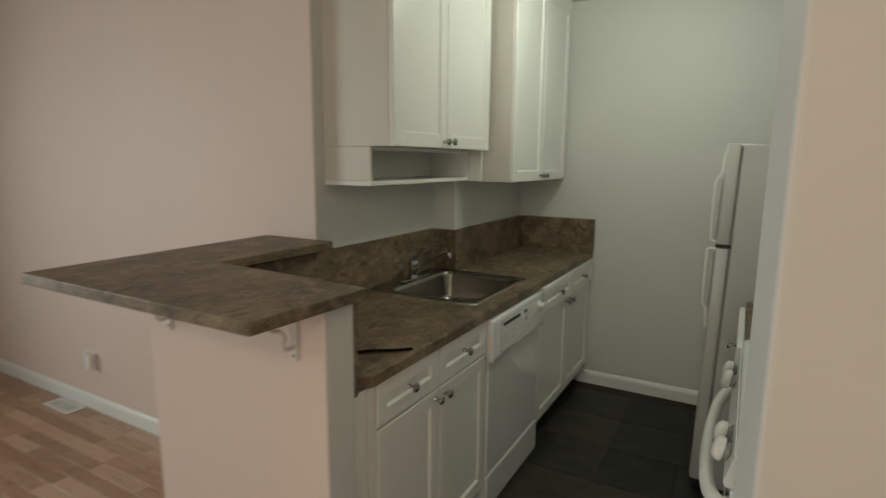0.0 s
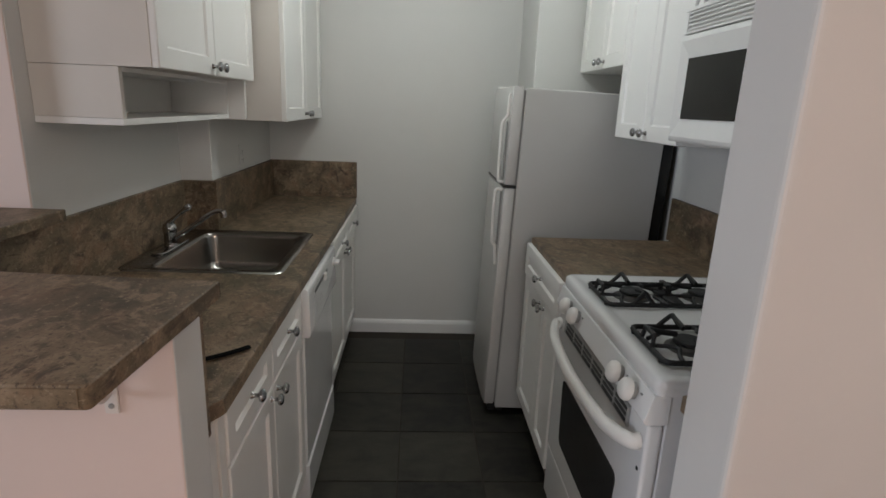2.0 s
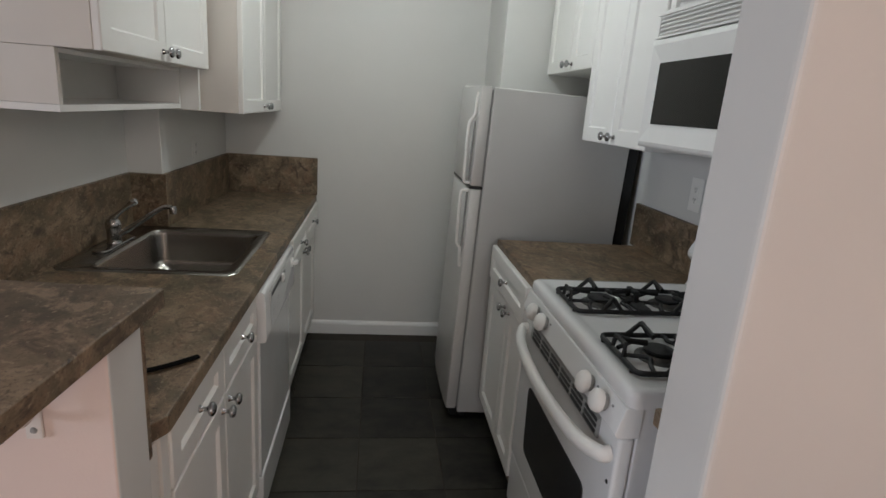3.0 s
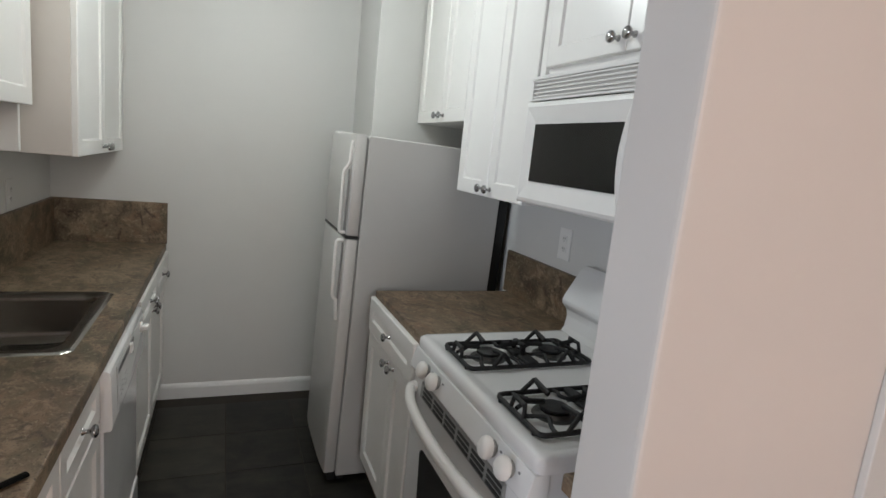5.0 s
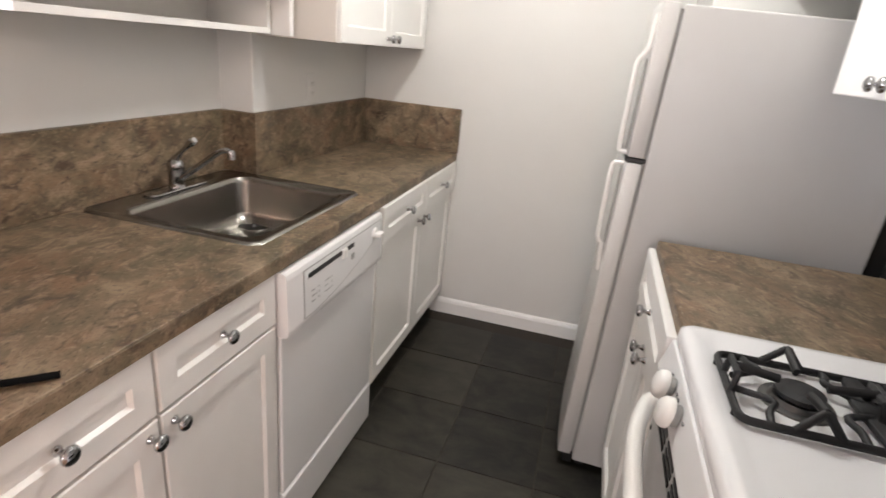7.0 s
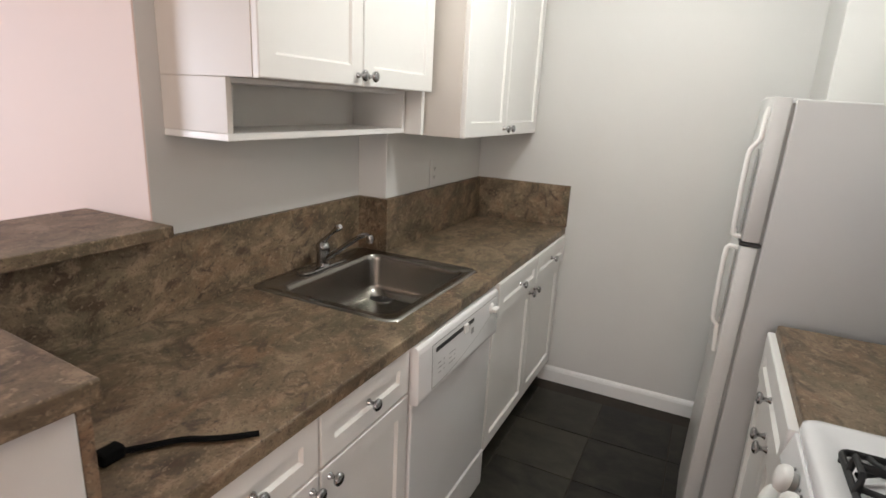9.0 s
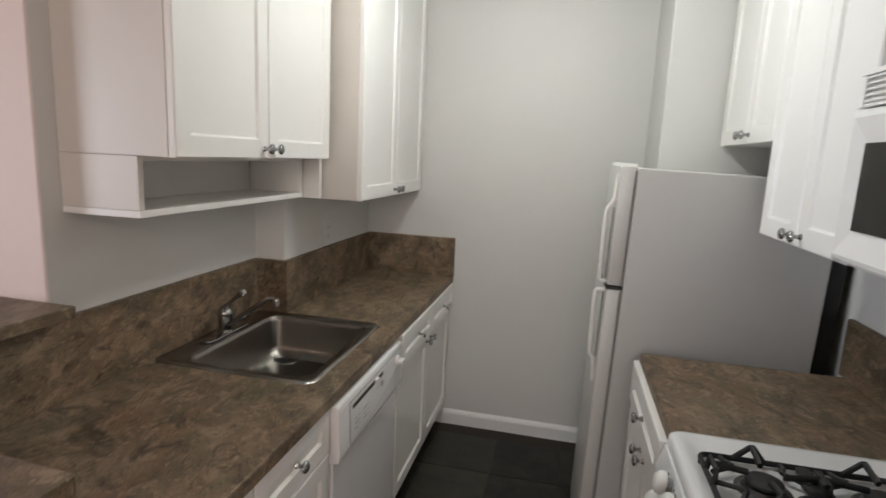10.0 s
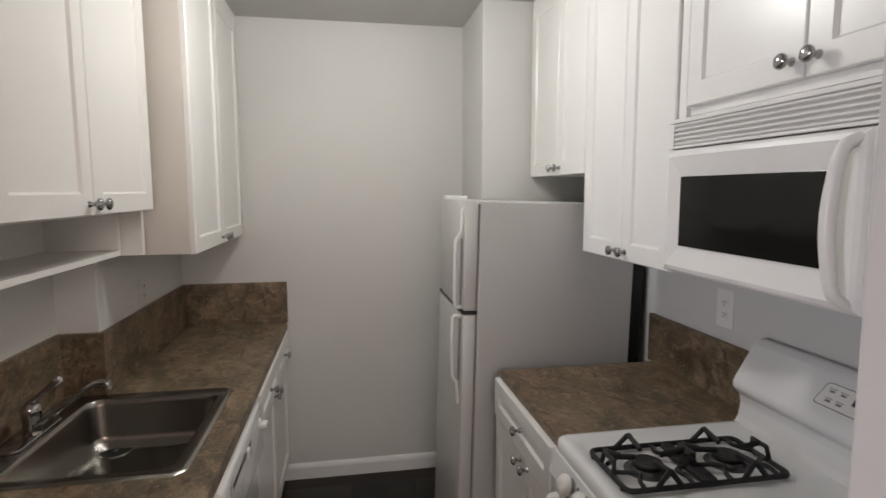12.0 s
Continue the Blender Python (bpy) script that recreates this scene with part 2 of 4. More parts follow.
def extrude_y(profile, y0, y1, bevel=0.0):
    """A closed outline in x and z, drawn out along y."""
    bm = bmesh.new()
    a = [bm.verts.new((x, y0, z)) for x, z in profile]
    b = [bm.verts.new((x, y1, z)) for x, z in profile]
    bm.faces.new(a)
    bm.faces.new(b)
    for i in range(len(profile)):
        j = (i + 1) % len(profile)
        bm.faces.new((a[i], a[j], b[j], b[i]))
    bmesh.ops.recalc_face_normals(bm, faces=bm.faces)
    if bevel:
        bmesh.ops.bevel(bm, geom=list(bm.edges), offset=bevel, segments=2, profile=0.5, affect="EDGES")
    return bm


def lathe(profile, m, seg=24):
    """Turns (radius, height) pairs about the local z of m."""
    bm = bmesh.new()
    rings = []
    for r, h in profile:
        if r < 1e-6:
            rings.append([bm.verts.new(m @ Vector((0, 0, h)))])
        else:
            rings.append([bm.verts.new(m @ Vector((r * math.cos(2 * math.pi * k / seg), r * math.sin(2 * math.pi * k / seg), h))) for k in range(seg)])
    for a, b in zip(rings, rings[1:]):
        for k in range(seg):
            q = [a[k % len(a)], a[(k + 1) % len(a)], b[(k + 1) % len(b)], b[k % len(b)]]
            q = list(dict.fromkeys(q))
            if len(q) > 2:
                bm.faces.new(q)
    return bm


def tube(points, radius, seg=10, flat=1.0):
    """A rod along points; radius may be one number or one per point; flat squeezes its height."""
    bm = bmesh.new()
    pts = [Vector(p) for p in points]
    rad = radius if isinstance(radius, (list, tuple)) else [radius] * len(pts)
    rings, side = [], None
    for i, p in enumerate(pts):
        d = (pts[min(i + 1, len(pts) - 1)] - pts[max(i - 1, 0)]).normalized()
        up = Vector((0, 0, 1)) if abs(d.z) < 0.95 else Vector((1, 0, 0))
        s = d.cross(up).normalized()
        if side is not None and s.dot(side) < 0:
            s = -s
        side = s
        u = s.cross(d).normalized()
        rings.append([bm.verts.new(p + rad[i] * (math.cos(2 * math.pi * k / seg) * s + flat * math.sin(2 * math.pi * k / seg) * u)) for k in range(seg)])
    for a, b in zip(rings, rings[1:]):
        for k in range(seg):
            bm.faces.new((a[k], a[(k + 1) % seg], b[(k + 1) % seg], b[k]))
    bm.faces.new(rings[0])
    bm.faces.new(rings[-1])
    return bm


def curve(points, n=8):
    """Smooth points through the given ones."""
    p = [Vector(q) for q in points]
    p = [2 * p[0] - p[1], *p, 2 * p[-1] - p[-2]]
    out = []
    for i in range(1, len(p) - 2):
        for k in range(n):
            t = k / n
            a, b, c, d = p[i - 1 : i + 3]
            out.append(0.5 * (2 * b + (c - a) * t + (2 * a - 5 * b + 4 * c - d) * t * t + (3 * b - a - 3 * c + d) * t ** 3))
    return out + [p[-2]]


def merge(*bms):
    out = bmesh.new()
    for b in bms:
        me = bpy.data.meshes.new("tmp")
        b.to_mesh(me)
        b.free()
        out.from_mesh(me)
        bpy.data.meshes.remove(me)
    return out


def shaker(x, side, y0, y1, z0, z1, rim, thick=0.02, sink=0.009):
    """A framed door or drawer front whose back lies at x and which faces side (+1 or -1 along x)."""
    bm = bmesh.new()
    levels = [(0.0, 0.0), (0.0, thick - 0.003), (0.003, thick), (rim, thick), (rim + 0.006, thick - sink)]
    rings = []
    for inset, w in levels:
        rings.append([bm.verts.new((x + side * w, y, z)) for y, z in ((y0 + inset, z0 + inset), (y1 - inset, z0 + inset), (y1 - inset, z1 - inset), (y0 + inset, z1 - inset))])
    bm.faces.new(rings[0])
    for a, b in zip(rings, rings[1:]):
        for k in range(4):
            bm.faces.new((a[k], a[(k + 1) % 4], b[(k + 1) % 4], b[k]))
    bm.faces.new(rings[-1])
    return bm


def knob(parent, x, side, y, z):
    m = Matrix.Translation((x, y, z)) @ Euler((0, radians(90 * side), 0)).to_matrix().to_4x4()
    prof = [(0.0, -0.001), (0.009, -0.001), (0.009, 0.002), (0.006, 0.006), (0.0052, 0.014), (0.008, 0.018), (0.0145, 0.0215), (0.0165, 0.0255), (0.0155, 0.030), (0.010, 0.0335), (0.0, 0.0345)]
    return smooth(part("knob", lathe(prof, m), CHROME, parent, "round chrome knob"), 60)


def rounded(points, radii, n=5):
    out = []
    for i, (p, r) in enumerate(zip(points, radii)):
        if r <= 0:
            out.append(p)
            continue
        p0, p1, p2 = Vector(points[i - 1]), Vector(p), Vector(points[(i + 1) % len(points)])
        a, b = (p0 - p1).normalized() * r, (p2 - p1).normalized() * r
        for k in range(n + 1):
            t = k / n
            q = (p1 + a) * (1 - t) ** 2 + p1 * 2 * t * (1 - t) + (p1 + b) * t ** 2
            out.append((q.x, q.y))
    return out


# ---- the large structure ----
LX, PX, RX, FY, CZ = 0.0, 0.136, 2.222, 2.532, 2.472
FZ, LY = -0.05, 0.592  # finished floor level; living room wall
COUNTER_Z = 0.864


def setting(name, bm, material, label, category):
    ob = part(name, bm, material)
    return tagged(ob, label, category, kind="structure")


setting("wall_kitchen_left", boxes((LX - 0.11, LX, LY + 0.004, FY, FZ, CZ)), WALL, "pale grey painted kitchen side wall", "wall")
setting("wall_kitchen_pillar_left", boxes((LX - 0.05, PX, 1.547, FY, FZ, CZ), bevel=0.004), WALL, "pale grey painted pillar beside the sink", "wall")
setting("wall_kitchen_far", boxes((LX - 0.11, RX + 0.12, FY, FY + 0.12, FZ, CZ)), WALL, "pale grey painted end wall of the galley kitchen", "wall")
setting("wall_kitchen_right", boxes((RX, RX + 0.12, 0.003, FY, FZ, CZ)), WALL, "pale grey painted wall behind the range", "wall")
setting("wall_pillar_right", boxes((1.647, RX + 0.05, 2.075, FY + 0.05, FZ, CZ), bevel=0.004), WALL, "white painted pillar beside the refrigerator", "wall")
partition = setting("wall_partition", prism(rounded([(1.588, -0.120), (3.25, -0.120), (3.25, 0.002), (1.562, 0.002)], [0.012, 0, 0, 0.006], 4), FZ, CZ), WARM, "beige painted partition end beside the range", "wall")
setting("wall_living_far", boxes((-4.1, LX - 0.002, LY, LY + 0.12, FZ, CZ), bevel=0.003), PINK, "pinkish beige painted living room wall", "wall")
setting("wall_living_left", boxes((-4.1, -4.0, -4.2, -2.85, FZ, CZ), (-4.1, -4.0, -1.15, LY, FZ, CZ), (-4.1, -4.0, -2.85, -1.15, FZ, 0.75), (-4.1, -4.0, -2.85, -1.15, 2.25, CZ)), WARM, "beige painted living room side wall with a window", "wall")
setting("wall_living_back", boxes((-4.1, 0.4, -4.3, -4.2, FZ, CZ), (1.6, 3.3, -4.3, -4.2, FZ, CZ), (0.4, 1.6, -4.3, -4.2, FZ, 0.75), (0.4, 1.6, -4.3, -4.2, 2.25, CZ)), WARM, "beige painted living room wall with a window", "wall")
setting("wall_living_right", boxes((3.2, 3.3, -4.2, -0.121, FZ, CZ)), WARM, "beige painted living room side wall", "wall")
setting("ceiling", boxes((-4.1, 3.3, -4.3, FY + 0.12, CZ, CZ + 0.1)), CEIL, "flat painted ceiling, darkened for the little light it gets", "ceiling")


def tint_lit_end(ob, material, side):
    """Recolour the wall's end that faces along x, greyer for the cool light on it."""
    ob.data.materials.append(material)
    for p in ob.data.polygons:
        if p.normal.x * side > 0.6:
            p.material_index = 1


def window(name, p0, p1, along_x):
    """A two-light window frame from p0 to p1 along one axis, in the back or the left wall."""
    a, b, mid = p0, p1, (p0 + p1) / 2
    bars = [(a, a + 0.06, 0.75, 2.25), (b - 0.06, b, 0.75, 2.25), (a + 0.06, b - 0.06, 0.75, 0.81), (a + 0.06, b - 0.06, 2.19, 2.25), (mid - 0.03, mid + 0.03, 0.81, 2.19)]
    if along_x:
        specs = [(u, v, -4.29, -4.21, z0, z1) for u, v, z0, z1 in bars]
    else:
        specs = [(-4.09, -4.01, u, v, z0, z1) for u, v, z0, z1 in bars]
    setting(name, boxes(*specs, bevel=0.003), TRIM, "white framed living room window", "window")


# grey on the partition end stands in for cool daylight on beige paint
tint_lit_end(partition, WALL, -1)
window("window_1", -2.85, -1.15, False)
# back window is out of view, added round the fill lamp
window("added_back_window", 0.4, 1.6, True)

# knee wall under the breakfast bar
knee = setting("wall_knee", prism([(-0.050, -0.110), (0.664, -0.110), (0.664, -0.001), (LX, -0.001), (LX, LY - 0.001), (-0.050, LY - 0.001)], FZ, 1.102, bevel=0.004), PINK, "beige painted half-height wall under the bar", "wall")

# knee wall end greyed likewise, for the light that reaches it
tint_lit_end(knee, WALL, 1)

BASE = [(0, FZ), (0.014, FZ), (0.014, FZ + 0.066), (0.010, FZ + 0.079), (0.004, FZ + 0.087), (0, FZ + 0.091)]


def baseboard(name, p0, p1, normal):
    """A moulded baseboard from p0 to p1 on a wall whose face looks along normal."""
    bm = bmesh.new()
    ends = []
    for px, py in (p0, p1):
        ends.append([bm.verts.new((px + normal[0] * d, py + normal[1] * d, z)) for d, z in BASE])
    a, b = ends
    bm.faces.new(a)
    bm.faces.new(b)
    for i in range(len(BASE)):
        j = (i + 1) % len(BASE)
        bm.faces.new((a[i], a[j], b[j], b[i]))
    return setting(name, bm, TRIM, "white moulded baseboard along the wall", "baseboard")


baseboard("baseboard_kitchen", (0.60, FY), (1.646, FY), (0, -1))
baseboard("baseboard_living", (-4.0, LY), (-0.046, LY), (0, -1))
baseboard("baseboard_pillar", (1.647, FY - 0.015), (1.647, 2.076), (-1, 0))

# strip added where a paler wall face begins
setting("trim_pale_strip", boxes((2.185, 2.275, -0.138, -0.1205, FZ, 2.06), bevel=0.003), WALL, "pale flat strip upright on the partition", "trim")

setting("ground", boxes((-4.1, 3.3, -4.3, FY + 0.12, FZ - 0.15, FZ - 0.012)), GROUT, "concrete floor slab under the finish", "floor")
floor_tiled = setting("floor_kitchen", boxes((LX, RX, -0.12, FY, FZ - 0.012, FZ - 0.003)), GROUT, "dark grey square tile kitchen floor", "floor")
floor_wood = setting("floor_living", boxes((-4.0, 3.2, -4.2, -0.102, FZ - 0.012, FZ - 0.004), (-4.0, -0.046, -0.102, LY - 0.001, FZ - 0.012, FZ - 0.004)), WOODGAP, "orange-brown oak strip living room floor", "floor")


# ---- breakfast bar and left counter ----
bar = part("bar_top", prism(rounded([(-0.255, -0.353), (0.680, -0.353), (0.696, 0.016), (0.076, 0.056), (0.088, LY - 0.001), (-0.284, LY - 0.001)], [0.008, 0.008, 0.006, 0, 0, 0.006]), 1.103, 1.135, bevel=0.003, seg=3), COUNTER)
part("edge_band", boxes((-0.244, 0.669, -0.3548, -0.3534, 1.1065, 1.1310), bevel=0.0005, seg=1), COUNTER, bar, "laminate strip along the front edge")
tagged(bar, "brown stone-look laminate L-shaped breakfast bar top", "countertop")


def bar_bracket(x):
    b = thing("shelf_bracket", (x, -0.112, 0.965), "beige painted metal scroll bracket under the bar top", "bracket", "bar brackets")
    part("wall_plate", boxes((x - 0.011, x + 0.011, -0.116, -0.1105, 0.952, 1.1015), bevel=0.0015), WARM, b)
    part("top_plate", boxes((x - 0.009, x + 0.009, -0.218, -0.117, 1.0985, 1.1025), bevel=0.001), WARM, b)
    pts = curve([(x, -0.112, 0.992), (x, -0.138, 0.988), (x, -0.152, 1.004), (x, -0.146, 1.024), (x, -0.160, 1.042), (x, -0.182, 1.048), (x, -0.198, 1.064), (x, -0.200, 1.097)], 6)
    smooth(part("brace", tube(pts, 0.005, 8), WARM, b))
    for z in (0.966, 1.060):
        smooth(part("screw", lathe([(0, 0), (0.005, 0), (0.004, 0.002), (0, 0.003)], Matrix.Translation((x, -0.116, z)) @ Euler((radians(90), 0, 0)).to_matrix().to_4x4(), 12), GREYPLASTIC, b, "dark screw head"))


bar_bracket(0.562)
bar_bracket(0.052)

# countertop with a cut-out for the sink
ZB, ZT, FX = COUNTER_Z - 0.038, COUNTER_Z, 0.662
SY0, SY1, SX0, SX1 = 0.893, 1.520, 0.024, 0.584


def plate(xs, ys, keep, z0, z1, edge_x, r=0.003):
    """One connected slab over the kept cells of a plan grid; its edge along x = edge_x is eased."""
    bm = bmesh.new()
    vert = {}

    def v(i, j, z):
        if (i, j, z) not in vert:
            vert[i, j, z] = bm.verts.new((xs[i], ys[j], z))
        return vert[i, j, z]

    cells = {(i, j) for i in range(len(xs) - 1) for j in range(len(ys) - 1) if keep((xs[i] + xs[i + 1]) / 2, (ys[j] + ys[j + 1]) / 2)}
    for i, j in cells:
        for z in (z0, z1):
            bm.faces.new((v(i, j, z), v(i + 1, j, z), v(i + 1, j + 1, z), v(i, j + 1, z)))
        for (di, dj), (a, b) in (((-1, 0), ((0, 0), (0, 1))), ((1, 0), ((1, 0), (1, 1))), ((0, -1), ((0, 0), (1, 0))), ((0, 1), ((0, 1), (1, 1)))):
            if (i + di, j + dj) not in cells:
                bm.faces.new((v(i + a[0], j + a[1], z0), v(i + b[0], j + b[1], z0), v(i + b[0], j + b[1], z1), v(i + a[0], j + a[1], z1)))
    bmesh.ops.recalc_face_normals(bm, faces=bm.faces)
    edges = [e for e in bm.edges if all(abs(p.co.x - edge_x) < 1e-6 for p in e.verts) and abs(e.verts[0].co.z - e.verts[1].co.z) < 1e-6]
    bmesh.ops.bevel(bm, geom=edges, offset=r, segments=2, profile=0.5, affect="EDGES")
    return bm


def over_sink(x, y):
    inside = SX0 + 0.02 < x < SX1 - 0.02 and SY0 + 0.02 < y < SY1 - 0.02
    return not inside and (x > PX or y < 1.546)


top = plate([LX + 0.001, SX0 + 0.02, PX + 0.001, SX1 - 0.02, FX], [0.0195, 0.085, SY0 + 0.02, SY1 - 0.02, 1.546, FY - 0.0015], over_sink, ZB, ZT, FX)
for vert in top.verts:
    if vert.co.y < 0.03 and vert.co.x > FX - 0.02:
        vert.co.x -= 0.040  # corner clipped beside the bar wall
counter = tagged(part("countertop", top, COUNTER), "brown stone-look laminate countertop around the sink", "countertop") or bpy.data.objects["countertop"]
part("edge_band", boxes((FX + 0.0004, FX + 0.0018, 0.088, FY - 0.004, ZB + 0.0015, ZT - 0.0035), bevel=0.0005, seg=1), COUNTER, counter, "laminate strip along the front edge")


def splash(name, spec):
    x0, x1, y0, y1, z0, z1 = spec
    ob = part(name, boxes((x0, x1, y0, y1, z0, z1 - 0.0015), bevel=0.001), COUNTER)
    tagged(ob, "brown stone-look laminate backsplash on the wall", "backsplash")
    part("top_strip", boxes((x0 + 0.001, x1 - 0.0012, y0 + 0.001, y1 - 0.001, z1 - 0.0012, z1), bevel=0.0004, seg=1), COUNTER, ob, "laminate strip along the top edge")


splash("backsplash", (LX + 0.001, 0.018, 0.001, 1.526, ZT + 0.001, 1.087))
splash("backsplash", (LX + 0.001, 0.156, 1.5265, 1.546, ZT + 0.001, 1.0865))
splash("backsplash", (PX + 0.001, 0.156, 1.5465, FY - 0.0200, ZT + 0.001, 1.087))
splash("backsplash", (PX + 0.001, 0.668, FY - 0.0195, FY - 0.001, ZT + 0.001, 1.087))
splash("backsplash", (0.019, 0.660, 0.0005, 0.0190, ZB, 1.1015))


# ---- base cabinets ----
def base_cabinet(side, back, face, y0, y1, fronts, label, group, top=ZB - 0.002, toe=0.06, ajar=0.0):
    """A base unit: body, toe kick, fronts. side is the way it looks along x; a front is (name, y0, y1, z0, z1, rim, knobs)."""
    c = thing("base_cabinet", ((back + face) / 2, (y0 + y1) / 2, 0), label, "cabinet", group)
    lo, hi = sorted((back, face))
    part("body", boxes((lo, hi, y0, y1, 0.062, top), bevel=0.001), CARCASS, c, "carcass coloured dark brown for the shade between fronts")
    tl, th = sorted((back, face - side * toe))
    part("toe_kick", boxes((tl, th, y0, y1, FZ + 0.001, 0.0615)), TOE, c, "recessed toe kick coloured dark for its shade")
    for e0, e1 in ((y0, min(f[1] for f in fronts) - 0.003), (max(f[2] for f in fronts) + 0.003, y1)):
        if e1 - e0 > 0.008:
            l, h = sorted((face + side * 0.0006, face + side * 0.016))
            part("filler_strip", boxes((l, h, e0, e1, 0.088, top), bevel=0.001), CAB, c)
    for name, fy0, fy1, fz0, fz1, rim, knobs in fronts:
        out = side * (ajar if name == "drawer" else 0.0)
        f = part(name, shaker(face + out + side * 0.0006, side, fy0, fy1, fz0, fz1, rim), CAB, c)
        if ajar and name == "drawer":
            lo, hi = sorted((face + side * 0.001, face + out + side * 0.0004))
            part("drawer_box", boxes((lo, hi, fy0 + 0.02, fy1 - 0.02, fz0 + 0.02, fz1 - 0.03)), INNER, f, "pale drawer box behind the front")
        for ky, kz in knobs:
            knob(f, face + out + side * 0.0205, side, ky, kz)
    return c


LF = 0.635
DRAWER, DOOR = (0.686, 0.826), (0.088, 0.679)
base_cabinet(1, LX + 0.002, LF, 0.074, 0.474, [("drawer", 0.112, 0.471, *DRAWER, 0.049, [(0.280, 0.758)]), ("door", 0.112, 0.471, *DOOR, 0.052, [(0.446, 0.650)])], "white shaker base cabinet beside the bar wall", "base cabinets")
base_cabinet(1, LX + 0.002, LF, 0.4745, 0.864, [("drawer", 0.478, 0.862, *DRAWER, 0.049, [(0.662, 0.758)]), ("door", 0.478, 0.862, *DOOR, 0.052, [(0.508, 0.650)])], "white shaker base cabinet beside the dishwasher", "base cabinets")
base_cabinet(1, PX + 0.002, LF, 1.500, FY - 0.002, [("drawer", 1.520, 2.014, *DRAWER, 0.049, [(1.770, 0.758)]), ("drawer", 2.018, 2.510, *DRAWER, 0.049, [(2.252, 0.758)]), ("door", 1.520, 2.014, *DOOR, 0.052, [(1.978, 0.650)]), ("door", 2.018, 2.510, *DOOR, 0.052, [(2.054, 0.650)])], "white shaker double base cabinet with drawers slightly open", "base cabinets", ajar=0.018)


tagged(part("filler_panel", boxes((0.05, 0.646, 0.006, 0.072, FZ + 0.001, ZB - 0.002), bevel=0.001), CAB), "white filler panel between bar wall and cabinet", "panel")


# ---- dishwasher ----
def dishwasher():
    y0, y1 = 0.868, 1.486
    d = thing("dishwasher", (0.33, 1.18, FZ), "white dishwasher under the brown counter", "dishwasher")
    part("tub", boxes((0.03, 0.625, y0 + 0.006, y1 - 0.006, 0.09, 0.645), bevel=0.003), DARK, d, "dark dishwasher tub behind the door")
    part("door", boxes((0.626, 0.662, y0 + 0.004, y1 - 0.004, 0.128, 0.6405), bevel=0.006, seg=3), ENAMEL, d)
    # control panel: a flat face that leans back, eased at the top
    prof = [(0.626, 0.6415), (0.676, 0.6415), (0.682, 0.646), (0.684, 0.660), (0.680, 0.800), (0.677, 0.814), (0.669, 0.8205), (0.626, 0.8205)]
    panel = smooth(part("control_panel", extrude_y(prof, y0 + 0.003, y1 - 0.003, 0.0012), ENAMEL, d), 40)
    face_x = lambda z: 0.684 - (z - 0.66) * 0.0286
    n = 28

    def fascia(grow, lift):
        """A raised plate whose lower edge sweeps up towards the far end."""
        bm = bmesh.new()
        cols = []
        for k in range(n + 1):
            t = k / n
            y = y0 + 0.085 - grow + (y1 - y0 - 0.105 + 2 * grow) * t
            zl = 0.664 - grow + 0.095 * max(0.0, (t - 0.06) / 0.94) ** 1.7
            zu = 0.797 + grow
            cols.append([bm.verts.new((face_x(z) + h, y, z)) for z, h in ((zl, -0.002), (zl, lift), (zu, lift), (zu, -0.002))])
        for a, b in zip(cols, cols[1:]):
            for i in range(3):
                bm.faces.new((a[i], a[i + 1], b[i + 1], b[i]))
        bm.faces.new(cols[0])
        bm.faces.new(cols[-1])
        return bm

    # grey rim plate draws the shadow line of the fascia edge
    part("fascia_shade_line", fascia(0.0032, 0.0008), GREYPLASTIC, panel, "thin grey rim coloured as the shadow line round the fascia")
    part("fascia", fascia(0.0, 0.0016), ENAMEL, panel, "smooth white control fascia with a sweeping lower edge")
    z = 0.778
    part("door_slot", boxes((face_x(z) - 0.003, face_x(z) + 0.0024, y0 + 0.105, y0 + 0.385, z - 0.0085, z + 0.0065), bevel=0.001), DARK, panel, "dark latch slot")
    part("latch", boxes((face_x(z) - 0.002, face_x(z) + 0.009, y0 + 0.300, y0 + 0.330, z - 0.022, z + 0.008), bevel=0.003), PLASTIC, panel, "white latch tab")
    for i in range(2):
        for j in range(3):
            zz = 0.696 + j * 0.016
            yy = y0 + 0.120 + i * 0.075
            part("print", boxes((face_x(zz) + 0.0006, face_x(zz) + 0.0022, yy, yy + 0.018 + 0.012 * ((i + j) % 2), zz, zz + 0.0022)), INK, panel, "grey printed line")
            part("print", boxes((face_x(zz) + 0.0006, face_x(zz) + 0.0022, yy + 0.038, yy + 0.042, zz - 0.001, zz + 0.003)), INK, panel, "grey printed dot")
    part("badge", boxes((face_x(0.742) - 0.001, face_x(0.742) + 0.0032, y0 + 0.365, y0 + 0.385, 0.732, 0.752), bevel=0.0015), GREYPLASTIC, panel, "small grey square badge")
    m = Matrix.Translation((face_x(0.765) + 0.0015, y1 - 0.075, 0.765)) @ Euler((0, radians(90), 0)).to_matrix().to_4x4()
    dial = smooth(part("dial", lathe([(0, 0), (0.021, 0), (0.020, 0.005), (0.016, 0.008), (0, 0.008)], m), PLASTIC, panel, "white cycle dial"))
    part("dial_grip", boxes((face_x(0.765) + 0.009, face_x(0.765) + 0.030, y1 - 0.095, y1 - 0.055, 0.758, 0.772), bevel=0.004), PLASTIC, dial)
    part("kick_plate", boxes((0.575, 0.668, y0 + 0.002, y1 - 0.002, FZ + 0.018, 0.124), bevel=0.004), ENAMEL, d, "white kick plate")
